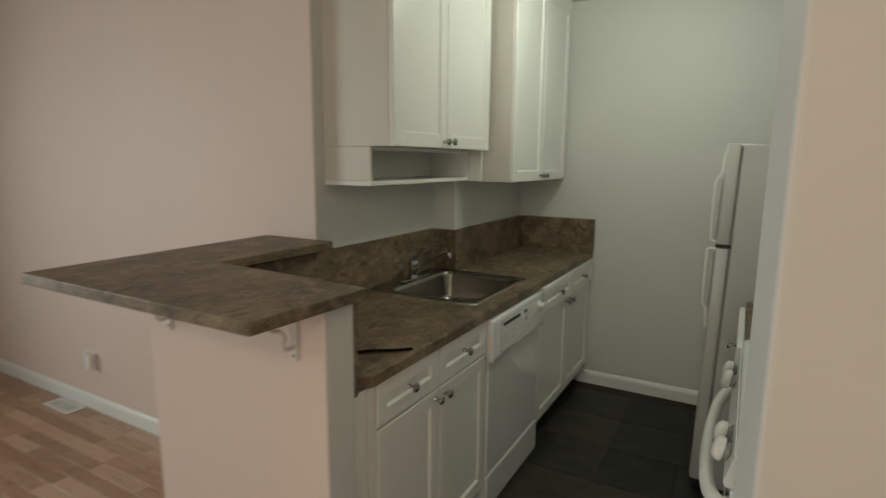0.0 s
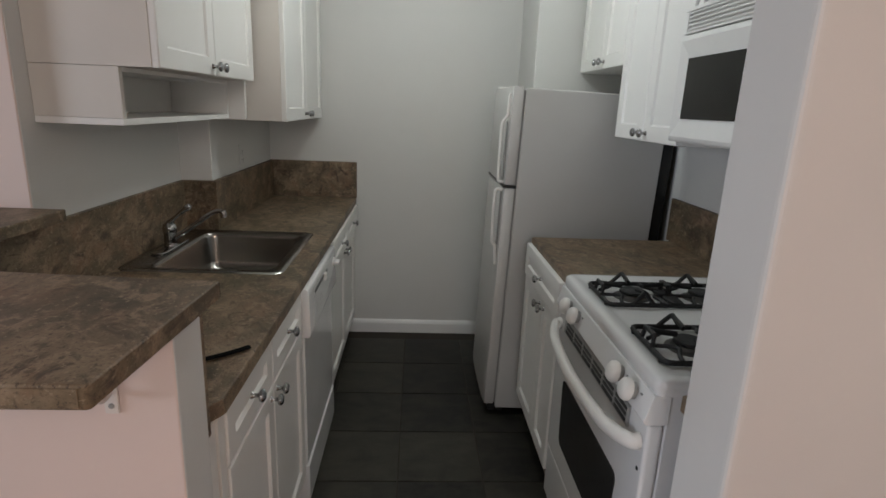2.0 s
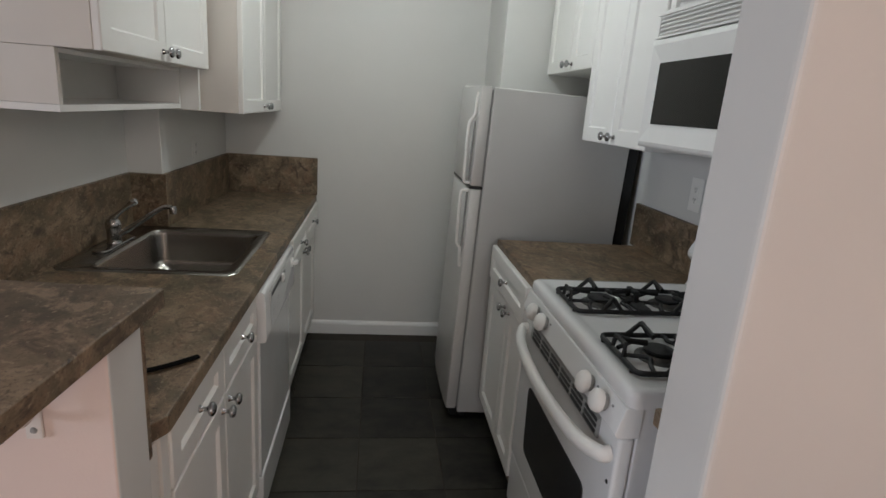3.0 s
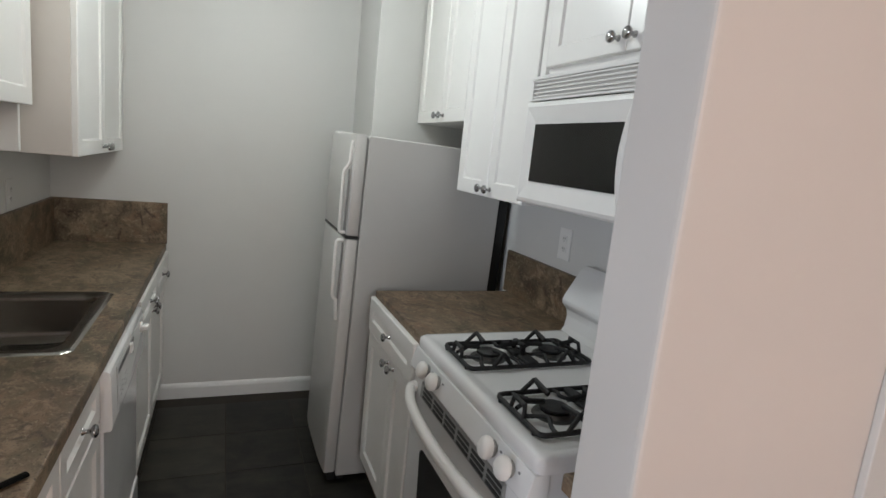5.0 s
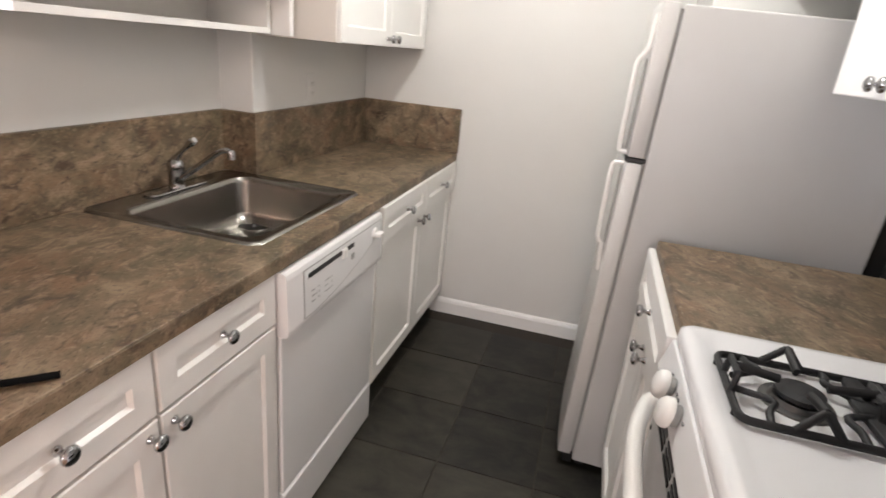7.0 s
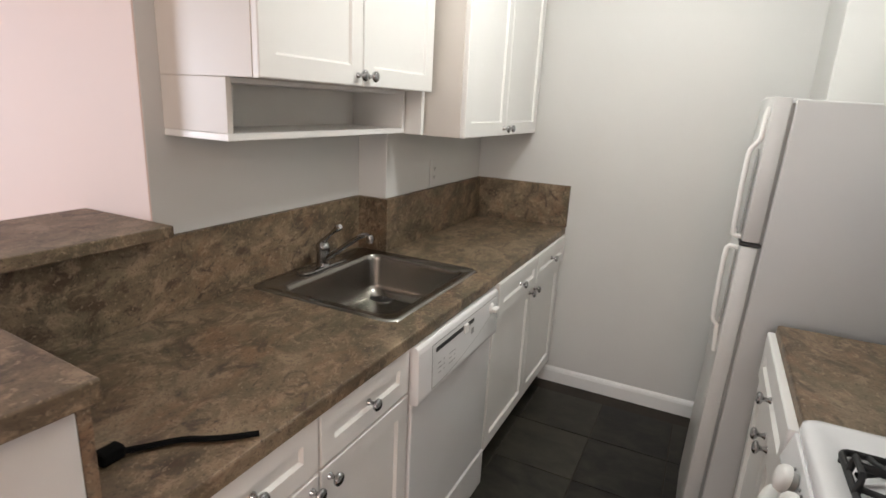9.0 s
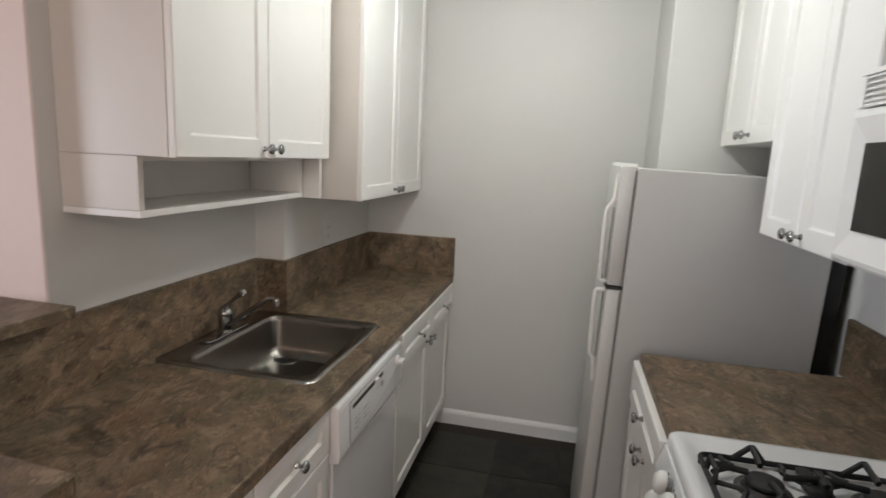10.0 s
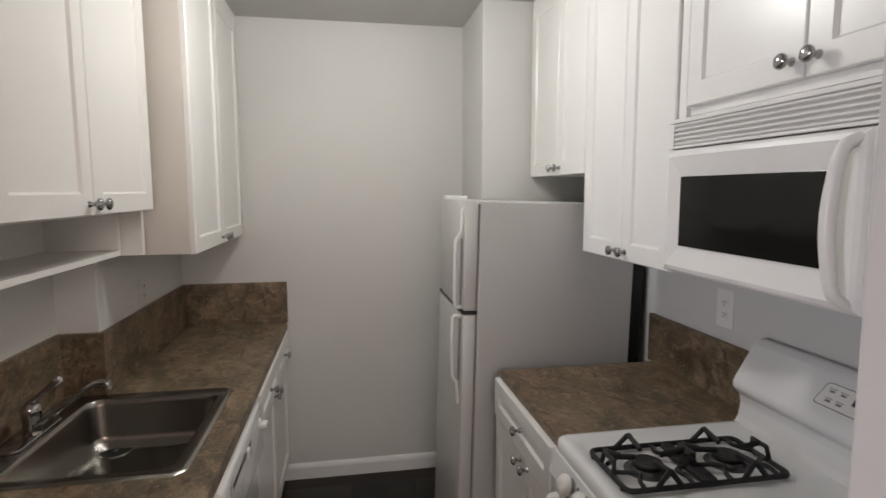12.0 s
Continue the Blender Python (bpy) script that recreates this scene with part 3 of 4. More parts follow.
    for fy in (y0 + 0.035, y1 - 0.035):
        part("adjusting_foot", boxes((0.60, 0.63, fy - 0.015, fy + 0.015, FZ, FZ + 0.0175)), DARK, d)
    # black strip put in for the shade of the gap under the counter
    part("gap_shade_strip", boxes((0.60, 0.6255, y0 + 0.006, y1 - 0.006, 0.65, ZB - 0.003)), DARK, d, "black strip standing in for the shaded gap above the tub")


dishwasher()


# ---- sink and faucet ----
def ring(bm, x0, x1, y0, y1, z, r, cut=False, n=5):
    v = []
    for cx, cy, a0 in ((x1 - r, y1 - r, 0), (x0 + r, y1 - r, 90), (x0 + r, y0 + r, 180), (x1 - r, y0 + r, 270)):
        for k in range(n + 1):
            a = radians(a0 + 90 * k / n)
            c, s = math.cos(a), math.sin(a)
            if cut:  # straight across the corner
                c, s = c / (abs(c) + abs(s)), s / (abs(c) + abs(s))
            v.append(bm.verts.new((cx + r * c, cy + r * s, z)))
    return v


def sink():
    s = thing("kitchen_sink", (0.29, 1.23, COUNTER_Z), "stainless steel single-bowl drop-in sink in the counter", "sink")
    bm = bmesh.new()
    z = COUNTER_Z
    x0, x1, y0, y1 = SX0, SX1, SY0, SY1
    bx0, bx1, by0, by1 = 0.120, 0.540, 0.940, 1.478
    lv = [(x0, x1, y0, y1, z + 0.0005, 0.026, True), (x0 + 0.005, x1 - 0.005, y0 + 0.005, y1 - 0.005, z + 0.005, 0.024, True), (x0 + 0.012, x1 - 0.012, y0 + 0.012, y1 - 0.012, z + 0.0058, 0.022, True), (x0 + 0.018, x1 - 0.018, y0 + 0.018, y1 - 0.018, z + 0.0030, 0.022, True),
          (bx0 - 0.006, bx1 + 0.006, by0 - 0.006, by1 + 0.006, z + 0.0025, 0.050), (bx0, bx1, by0, by1, z - 0.003, 0.048), (bx0 + 0.004, bx1 - 0.004, by0 + 0.004, by1 - 0.004, z - 0.020, 0.048), (bx0 + 0.010, bx1 - 0.010, by0 + 0.010, by1 - 0.010, z - 0.125, 0.050),
          (bx0 + 0.018, bx1 - 0.018, by0 + 0.018, by1 - 0.018, z - 0.148, 0.050), (bx0 + 0.036, bx1 - 0.036, by0 + 0.036, by1 - 0.036, z - 0.160, 0.050), (bx0 + 0.05, bx1 - 0.14, by0 + 0.18, by1 - 0.038, z - 0.1645, 0.030)]
    rings = [ring(bm, *a) for a in lv]
    for a, b in zip(rings, rings[1:]):
        for k in range(len(a)):
            bm.faces.new((a[k], a[(k + 1) % len(a)], b[(k + 1) % len(a)], b[k]))
    bm.faces.new(rings[-1])
    smooth(part("bowl", bm, STEEL, s), 50)
    c = Matrix.Translation((0.208, 1.425, z - 0.1640))
    drain = smooth(part("drain", lathe([(0.056, 0.0), (0.054, 0.003), (0.050, 0.0035), (0.046, 0.001), (0.0, 0.0008)], c, 28), STEEL, s, "steel drain flange"))
    smooth(part("strainer", lathe([(0.0500, 0.0036), (0.046, 0.0022), (0.034, 0.002), (0.012, 0.002), (0.006, 0.010), (0.0, 0.011)], c, 24), DARK, drain, "dark drain opening"))


sink()


def faucet():
    x, y, z = 0.083, 1.205, COUNTER_Z + 0.0025
    f = thing("kitchen_faucet", (x, y, z), "chrome single-lever kitchen faucet on the sink deck", "faucet")
    smooth(part("deck_plate", prism(rounded([(x - 0.027, y - 0.125), (x + 0.027, y - 0.125), (x + 0.027, y + 0.125), (x - 0.027, y + 0.125)], [0.024] * 4, 6), z, z + 0.010, bevel=0.004, seg=3), CHROME, f), 60)
    smooth(part("body", lathe([(0, 0.009), (0.027, 0.009), (0.025, 0.016), (0.024, 0.022), (0.0235, 0.058), (0.026, 0.062), (0.0265, 0.080), (0.022, 0.094), (0.012, 0.101), (0, 0.102)], Matrix.Translation((x, y, z)), 28), CHROME, f), 45)
    sp = curve([(x + 0.012, y, z + 0.036), (x + 0.060, y - 0.002, z + 0.068), (x + 0.122, y - 0.004, z + 0.112), (x + 0.165, y - 0.006, z + 0.142), (x + 0.190, y - 0.007, z + 0.153), (x + 0.208, y - 0.008, z + 0.151)], 6)
    spout = smooth(part("spout", tube(sp, [0.0112 - 0.0025 * min(1, i / 18) for i in range(len(sp))], 14), CHROME, f), 60)
    smooth(part("aerator", lathe([(0, -0.024), (0.0122, -0.024), (0.013, -0.004), (0.010, 0.003), (0, 0.004)], Matrix.Translation((x + 0.212, y - 0.008, z + 0.153)), 16), CHROME, spout), 45)
    lv = curve([(x - 0.002, y, z + 0.094), (x + 0.022, y - 0.004, z + 0.118), (x + 0.058, y - 0.010, z + 0.148), (x + 0.090, y - 0.014, z + 0.172)], 5)
    smooth(part("lever", tube(lv, [0.014, 0.013, 0.012, 0.010, 0.009, 0.008, 0.0072, 0.007, 0.007, 0.0072, 0.008, 0.009, 0.011, 0.0125, 0.0125, 0.009], 12), CHROME, f), 60)


faucet()


# ---- upper cabinets, left ----
def upper_cabinet(side, back, face, y0, y1, z0, z1, doors, label, group, crown=True):
    """Wall unit: carcass, doors with knobs, a filler strip up to the ceiling."""
    c = thing("wall_cabinet", (back, (y0 + y1) / 2, z0), label, "cabinet", group)
    lo, hi = sorted((back, face))
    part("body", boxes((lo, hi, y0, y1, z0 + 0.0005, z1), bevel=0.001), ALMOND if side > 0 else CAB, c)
    if crown:
        f0, f1 = sorted((face - side * 0.02, face + side * 0.012))
        part("filler_strip", boxes((f0, f1, y0, y1, z1 + 0.0005, CZ - 0.001), bevel=0.001), CAB, c)
    for d0, d1, e0, e1, ky, kz in doors:
        d = part("door", shaker(face + side * 0.0006, side, d0, d1, e0, e1, 0.056, 0.02, 0.008), CAB, c)
        knob(d, face + side * 0.0205, side, ky, kz)
    return c


UF = 0.323
upper_cabinet(1, LX + 0.001, UF, 0.652, 1.524, 1.515, 2.43, [(0.654, 1.074, 1.515, 2.426, 1.048, 1.545), (1.078, 1.522, 1.515, 2.426, 1.104, 1.545)], "white shaker double wall cabinet above the sink", "wall cabinets")
upper_cabinet(1, PX + 0.001, 0.442, 1.574, FY - 0.002, 1.352, 2.43, [(1.576, 2.020, 1.352, 2.426, 1.992, 1.382), (2.024, 2.476, 1.352, 2.426, 2.052, 1.382)], "white shaker double wall cabinet against the end wall", "wall cabinets")
tagged(part("cabinet_filler", boxes((LX + 0.001, 0.30, 1.5245, 1.5455, 1.358, 2.45)), CAB), "white filler panel between two wall cabinets", "panel")


def open_shelf():
    y0, y1, x0, x1, z0, z1 = 0.652, 1.512, LX + 0.001, 0.235, 1.360, 1.5145
    s = thing("wall_shelf", (x0, (y0 + y1) / 2, z0), "white open shelf box hung under the wall cabinet", "shelf")
    part("bottom_board", boxes((x0, x1, y0, y1, z0, z0 + 0.018), bevel=0.001), CAB, s)
    part("top_board", boxes((x0, x1, y0 + 0.0185, y1 - 0.0185, z1 - 0.012, z1), bevel=0.001), CAB, s)
    part("back_panel", boxes((x0, x0 + 0.006, y0 + 0.0185, y1 - 0.0185, z0 + 0.0185, z1 - 0.0125)), INNER, s)
    # near side tinted almond against the bluish daylight on it, far side white
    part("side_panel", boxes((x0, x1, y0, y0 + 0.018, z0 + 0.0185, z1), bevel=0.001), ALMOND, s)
    part("side_panel", boxes((x0, x1, y1 - 0.018, y1, z0 + 0.0185, z1), bevel=0.001), CAB, s)


open_shelf()

# ---- right run ----
RB, RT = 0.854, 0.891


def right_counter():
    rx = RX - 0.001
    whole = lambda x, y: True
    c = part("countertop", plate([1.571, rx], [0.867, 1.457], whole, RB, RT, 1.571), COUNTER)
    part("edge_band", boxes((1.5692, 1.5706, 0.869, 1.455, RB + 0.0015, RT - 0.0035), bevel=0.0005, seg=1), COUNTER, c, "laminate strip along the front edge")
    tagged(c, "brown stone-look laminate counter between range and refrigerator", "countertop")
    tagged(part("countertop", plate([1.596, rx], [0.0035, 0.072], whole, RB, RT, 1.596), COUNTER), "narrow brown laminate counter strip beside the range", "countertop")
    splash("backsplash", (rx - 0.018, rx, 0.867, 1.488, RT + 0.001, 1.084))
    splash("backsplash", (1.612, rx - 0.02, 0.0035, 0.022, RT + 0.001, 1.105))
    tagged(part("filler_panel", boxes((1.622, rx, 0.0035, 0.070, FZ + 0.001, RB - 0.001), bevel=0.002), CAB), "white filler panel beside the range", "panel")


right_counter()
base_cabinet(-1, RX - 0.002, 1.574, 0.868, 1.458, [("drawer", 0.872, 1.454, 0.722, 0.866, 0.049, [(1.140, 0.794)]), ("door", 0.872, 1.112, 0.115, 0.716, 0.052, [(1.078, 0.690)]), ("door", 1.116, 1.454, 0.115, 0.716, 0.052, [(1.146, 0.690)])], "white shaker base cabinet between range and refrigerator", "base cabinets", RB - 0.002, ajar=0.006)


# ---- gas range ----
def gas_range():
    y0, y1, ym = 0.138, 0.900, 0.519
    r = thing("gas_range", (1.9, ym, 0), "white freestanding gas range with black grates", "range")
    part("body", boxes((1.615, 2.222, y0 + 0.004, y1 - 0.004, -0.01, 0.835), bevel=0.003), ENAMEL, r)
    for fx in (1.66, 2.18):
        for fy in (y0 + 0.05, y1 - 0.05):
            smooth(part("levelling_foot", lathe([(0, -0.084), (0.018, -0.084), (0.018, -0.074), (0.01, -0.072), (0.01, 0.031), (0, 0.031)], Matrix.Translation((fx, fy, 0)), 14), DARK, r))
    # cooktop pan: raised rim around a shallow well
    bm = bmesh.new()
    tz = 0.868
    lv = [(1.585, 2.150, y0, y1, 0.828, 0.020), (1.582, 2.150, y0 - 0.001, y1 + 0.001, 0.845, 0.022), (1.584, 2.150, y0, y1, tz - 0.006, 0.024), (1.592, 2.150, y0 + 0.007, y1 - 0.007, tz, 0.024), (1.610, 2.140, y0 + 0.022, y1 - 0.022, tz + 0.0005, 0.024), (1.625, 2.128, y0 + 0.036, y1 - 0.036, tz - 0.006, 0.03)]
    rings = [ring(bm, *a) for a in lv]
    for a, b in zip(rings, rings[1:]):
        for k in range(len(a)):
            bm.faces.new((a[k], a[(k + 1) % len(a)], b[(k + 1) % len(a)], b[k]))
    bm.faces.new(rings[-1])
    bm.faces.new(rings[0])
    smooth(part("cooktop", bm, ENAMEL, r, "white enamel cooktop"), 50)
    # sloped control panel
    panel = part("control_panel", extrude_y([(1.62, 0.7565), (1.570, 0.7565), (1.563, 0.765), (1.580, 0.8275), (1.62, 0.8275)], y0 + 0.002, y1 - 0.002, 0.002), ENAMEL, r)
    tilt = Euler((0, radians(-90 + 14), 0)).to_matrix().to_4x4()
    for ky in (0.757, 0.671, 0.306, 0.222):
        m = Matrix.Translation((1.570, ky, 0.797)) @ tilt
        k = smooth(part("knob", lathe([(0, 0.011), (0.0215, 0.011), (0.0265, 0.013), (0.0275, 0.018), (0.0255, 0.026), (0.019, 0.032), (0.010, 0.0345), (0, 0.035)], m, 28), PLASTIC, panel, "white domed burner knob"), 40)
        smooth(part("stem", lathe([(0, 0), (0.020, 0), (0.019, 0.0105), (0, 0.0105)], m, 20), GREYPLASTIC, k, "dark knob stem"), 40)
        for dy, dz in ((0.034, 0.012), (0.036, -0.012), (-0.034, 0.012)):
            part("print", boxes((1.5685 + dz * 0.25, 1.573 + dz * 0.25, ky + dy - 0.003, ky + dy + 0.003, 0.793 + dz, 0.797 + dz)), INK, panel, "grey printed mark")
    # oven door, slightly bowed, with window, vent slots and handle
    door = part("oven_door", boxes((1.578, 1.614, y0 + 0.006, y1 - 0.006, 0.205, 0.752), bevel=0.008, seg=3), ENAMEL, r)
    part("oven_window", prism(rounded([(y0 + 0.15, 0.30), (y1 - 0.15, 0.30), (y1 - 0.13, 0.535), (y0 + 0.13, 0.535)], [0.03] * 4, 4), 0, 0.004, bevel=0.001), OVENGLASS, None)
    w = bpy.data.objects["oven_window"]
    for v in w.data.vertices:
        py, pz, h = v.co
        v.co = Vector((1.5785 - h, py, pz)) - Vector(r.location)
    w.data.update()
    w.parent = door
    tagged(w, "smoked glass oven window")
    vent = part("vent_panel", extrude_y([(1.5782, 0.690), (1.570, 0.694), (1.572, 0.742), (1.5782, 0.746)], y0 + 0.10, y1 - 0.10, 0.001), GREYPLASTIC, door, "grey vent strip above the handle")
    slots = []
    for row in range(3):
        for k in range(30):
            if k % 5 == 4:
                continue
            yy = y0 + 0.118 + k * (y1 - y0 - 0.236) / 29
            xs = 1.5705 + 0.002 * (row - 1) / 2
            slots.append(boxes((xs - 0.0012, xs + 0.001, yy - 0.0095, yy + 0.0095, 0.7005 + row * 0.0145, 0.7095 + row * 0.0145)))
    tagged(part("vent_grid", merge(*slots), DARK, door, "rows of dark vent slots"), kind="stuff")
    hp = curve([(1.580, y0 + 0.035, 0.700), (1.556, y0 + 0.045, 0.694), (1.530, y0 + 0.15, 0.680), (1.520, ym, 0.672), (1.530, y1 - 0.15, 0.680), (1.556, y1 - 0.045, 0.694), (1.580, y1 - 0.035, 0.700)], 6)
    smooth(part("handle", tube(hp, 0.0165, 14, 1.15), PLASTIC, door, "bowed white oven handle"), 60)
    for sy in (y0 + 0.03, y1 - 0.03):
        smooth(part("screw", lathe([(0, 0), (0.006, 0), (0.004, 0.002), (0, 0.003)], Matrix.Translation((1.578, sy, 0.63)) @ Euler((0, radians(-90), 0)).to_matrix().to_4x4(), 10), DARK, door))
    part("drawer", boxes((1.582, 1.614, y0 + 0.006, y1 - 0.006, 0.000, 0.195), bevel=0.006, seg=3), ENAMEL, r, "white storage drawer below the oven")
    # backguard
    prof = [(2.224, 0.836), (2.130, 0.836), (2.133, 0.860), (2.148, 0.885), (2.154, 0.925), (2.148, 0.950), (2.134, 0.964), (2.126, 0.975), (2.125, 0.988), (2.132, 1.005), (2.160, 1.052), (2.188, 1.098), (2.205, 1.112), (2.224, 1.114)]
    back = smooth(part("backguard", extrude_y(prof, y0 + 0.004, y1 - 0.004, 0.004), ENAMEL, r, "curved white backguard"), 40)
    d = Vector((0.056, 0, 0.093)).normalized()
    nrm = Vector((-d.z, 0, d.x))
    face = Matrix.Translation((2.160, ym, 1.052)) @ Matrix((Vector((0, 1, 0)), d, nrm)).transposed().to_4x4()

    def on_face(bm):
        bmesh.ops.transform(bm, matrix=face, verts=bm.verts)
        return bm

    pad = part("keypad", on_face(prism(rounded([(-0.122, -0.030), (0.122, -0.030), (0.108, 0.032), (-0.108, 0.032)], [0.012] * 4), -0.003, 0.0008)), INK, back, "clock keypad with a grey outline")
    part("keypad_face", on_face(prism(rounded([(-0.119, -0.0275), (0.119, -0.0275), (0.1055, 0.0295), (-0.1055, 0.0295)], [0.011] * 4), 0.0, 0.0014)), PLASTIC, pad, "white keypad face")
    part("clock_window", on_face(boxes((-0.028, 0.028, -0.004, 0.019, 0.0012, 0.0022), bevel=0.0004)), DARK, pad, "dark clock window")
    for u in (-0.086, -0.056, 0.056, 0.086):
        for w in (-0.013, 0.012):
            part("key_print", on_face(boxes((u - 0.010, u + 0.010, w + 0.0045, w + 0.0065, 0.0012, 0.0020))), INK, pad, "grey printed line")
            part("key_print", on_face(boxes((u - 0.007, u + 0.007, w - 0.004, w + 0.002, 0.0012, 0.0020))), INK, pad, "grey printed key")

    # burners and grates
    for gy, half in ((0.686, 0.100), (0.318, 0.106)):
        for gx in (1.735, 1.955):
            m = Matrix.Translation((gx, gy, 0.8615))
            bowl = smooth(part("burner", lathe([(0.056, 0.0), (0.054, 0.003), (0.043, 0.005), (0.038, 0.013), (0.0, 0.014)], m, 28), ALU, r, "aluminium burner base"), 40)
            smooth(part("burner_cap", lathe([(0.033, 0.0135), (0.037, 0.017), (0.036, 0.023), (0.027, 0.026), (0.014, 0.0265), (0.0, 0.026)], m, 28), IRON, bowl, "black burner cap"), 40)
        a0, a1, b0, b1, gz = 1.630, 2.048, gy - half, gy + half, 0.872
        mid = (a0 + a1) / 2
        bars = []

        def bar_of(pts, rad=0.0055, flat=1.0):
            bars.append(tube(pts, rad, 8, flat))

        lr = rounded([(a0, b0), (a1, b0), (a1, b1), (a0, b1)], [0.022] * 4, 4)
        bar_of([(px, py, gz) for px, py in lr + lr[:2]], 0.0058, 1.25)
        bars.append(prism(rounded([(mid - 0.016, b0 + 0.004), (mid + 0.020, b0 + 0.004), (mid + 0.026, gy + 0.02), (mid + 0.012, b1 - 0.004), (mid - 0.012, b1 - 0.004), (mid - 0.026, gy + 0.02)], [0.006] * 6, 2), gz - 0.003, gz + 0.007, bevel=0.002))
        for cx, lo, hi in ((1.735, a0, mid), (1.955, mid, a1)):
            for sy in (-1, 1):
                ye = gy + sy * half
                # upright tent on the long side with a finger towards the burner
                bar_of([(cx - 0.034, ye, gz), (cx - 0.002, ye - sy * 0.006, gz + 0.036), (cx + 0.002, ye - sy * 0.006, gz + 0.036), (cx + 0.030, ye, gz)], 0.0056, 1.2)
                bar_of([(cx, ye - sy * 0.006, gz + 0.036), (cx, gy + sy * 0.050, gz + 0.030), (cx, gy + sy * 0.034, gz + 0.026)], 0.0058, 1.3)
                # hoop from the corner bending round the burner
                for sx, xe in ((-1, lo), (1, hi)):
                    bar_of(curve([(cx + sx * 0.062, ye, gz), (cx + sx * 0.060, ye - sy * 0.028, gz + 0.006), (cx + sx * 0.050, gy + sy * 0.046, gz + 0.010), (xe - sx * 0.010, gy + sy * 0.020, gz + 0.004)], 4), 0.0056)
            for sx, xe in ((-1, lo), (1, hi)):
                # raised end bracket with its finger
                bar_of([(xe, gy - 0.032, gz), (xe - sx * 0.004, gy - 0.024, gz + 0.034), (xe - sx * 0.004, gy + 0.024, gz + 0.034), (xe, gy + 0.032, gz)], 0.0058, 1.2)
                bar_of([(xe - sx * 0.004, gy, gz + 0.034), (cx + sx * 0.034, gy, gz + 0.026)], 0.0058, 1.3)
        for cx in (a0, a1):
            for cy in (b0 + 0.025, b1 - 0.025):
                bar_of([(cx, cy, gz), (cx, cy, 0.8625)], 0.006)
        smooth(part("grate", merge(*bars), IRON, r, "black cast iron grate"), 50)
    r.location = Vector(r.location) + Vector((-0.020, -0.025, 0.034))


gas_range()


# ---- over-the-range microwave and right wall cabinets ----
def microwave():
    y0, y1, z0, z1, xf = 0.050, 0.813, 1.368, 1.757, 1.828
    m = thing("microwave", (2.05, 0.458, z0), "white over-the-range microwave with a dark window", "microwave")
    part("body", boxes((xf + 0.03, RX - 0.001, y0, y1, z0 + 0.006, z1), bevel=0.003), PLASTIC, m)
    part("underside", boxes((xf + 0.035, RX - 0.02, y0 + 0.01, y1 - 0.01, z0, z0 + 0.0055)), GREYPLASTIC, m, "grey vent underside")
    # grille with slats
    gz0, gz1 = 1.684, 1.757
    part("grille_back", boxes((xf + 0.0155, xf + 0.0295, y0 + 0.002, y1 - 0.002, gz0, gz1)), INNER, m, "pale backing behind the vent slats")
    part("grille_rim", merge(boxes((xf + 0.004, xf + 0.0295, y0, y1, gz1 - 0.010, gz1 + 0.001), bevel=0.002), boxes((xf + 0.004, xf + 0.0295, y1 - 0.022, y1, gz0, gz1 - 0.011), bevel=0.002), boxes((xf + 0.004, xf + 0.0295, y0, y0 + 0.02, gz0, gz1 - 0.011), bevel=0.002), boxes((xf + 0.004, xf + 0.0295, y0 + 0.021, y1 - 0.023, gz0, gz0 + 0.007), bevel=0.002)), PLASTIC, m)
    for k in range(5):
        z = gz0 + 0.013 + k * 0.0115
        part("vent_slat", extrude_y([(xf + 0.006, z - 0.003), (xf + 0.006, z + 0.001), (xf + 0.0150, z + 0.006), (xf + 0.0150, z + 0.003)], y0 + 0.021, y1 - 0.023), PLASTIC, m)
    # door: moulded frame that slopes in to the window
    dy0, dy1, dz0, dz1 = 0.246, 0.812, 1.370, 1.680
    bm = bmesh.new()
    lv = [(0.030, 0.0, 0, 0, 0, 0), (0.006, 0.0, 0, 0, 0, 0), (0.0, 0.006, 0, 0, 0, 0), (-0.004, 0.016, 0, 0, 0, 0), (0.006, 0.0, 0.077, 0.061, 0.069, 0.067)]
    rings = []
    for w, ins, l, rr, bb, tt in lv:
        rings.append([bm.verts.new((xf + w, y, z)) for y, z in ((dy0 + ins + l, dz0 + ins + bb), (dy1 - ins - rr, dz0 + ins + bb), (dy1 - ins - rr, dz1 - ins - tt), (dy0 + ins + l, dz1 - ins - tt))])
    for a, b in zip(rings, rings[1:]):
        for k in range(4):
            bm.faces.new((a[k], a[(k + 1) % 4], b[(k + 1) % 4], b[k]))
    bm.faces.new(rings[0])
    bm.faces.new(rings[-1])
    door = part("door", bm, PLASTIC, m)
    part("door_window", boxes((xf + 0.002, xf + 0.0065, dy0 + 0.077, dy1 - 0.061, dz0 + 0.069, dz1 - 0.067), bevel=0.001), GLASSY, door, "dark glass microwave window")
    hx = xf - 0.004
    hp = curve([(hx + 0.006, dy0 + 0.020, dz1 - 0.014), (hx - 0.020, dy0 + 0.026, dz1 - 0.034), (hx - 0.028, dy0 + 0.032, dz1 - 0.090), (hx - 0.031, dy0 + 0.035, (dz0 + dz1) / 2), (hx - 0.028, dy0 + 0.032, dz0 + 0.090), (hx - 0.020, dy0 + 0.026, dz0 + 0.034), (hx + 0.006, dy0 + 0.020, dz0 + 0.014)], 6)
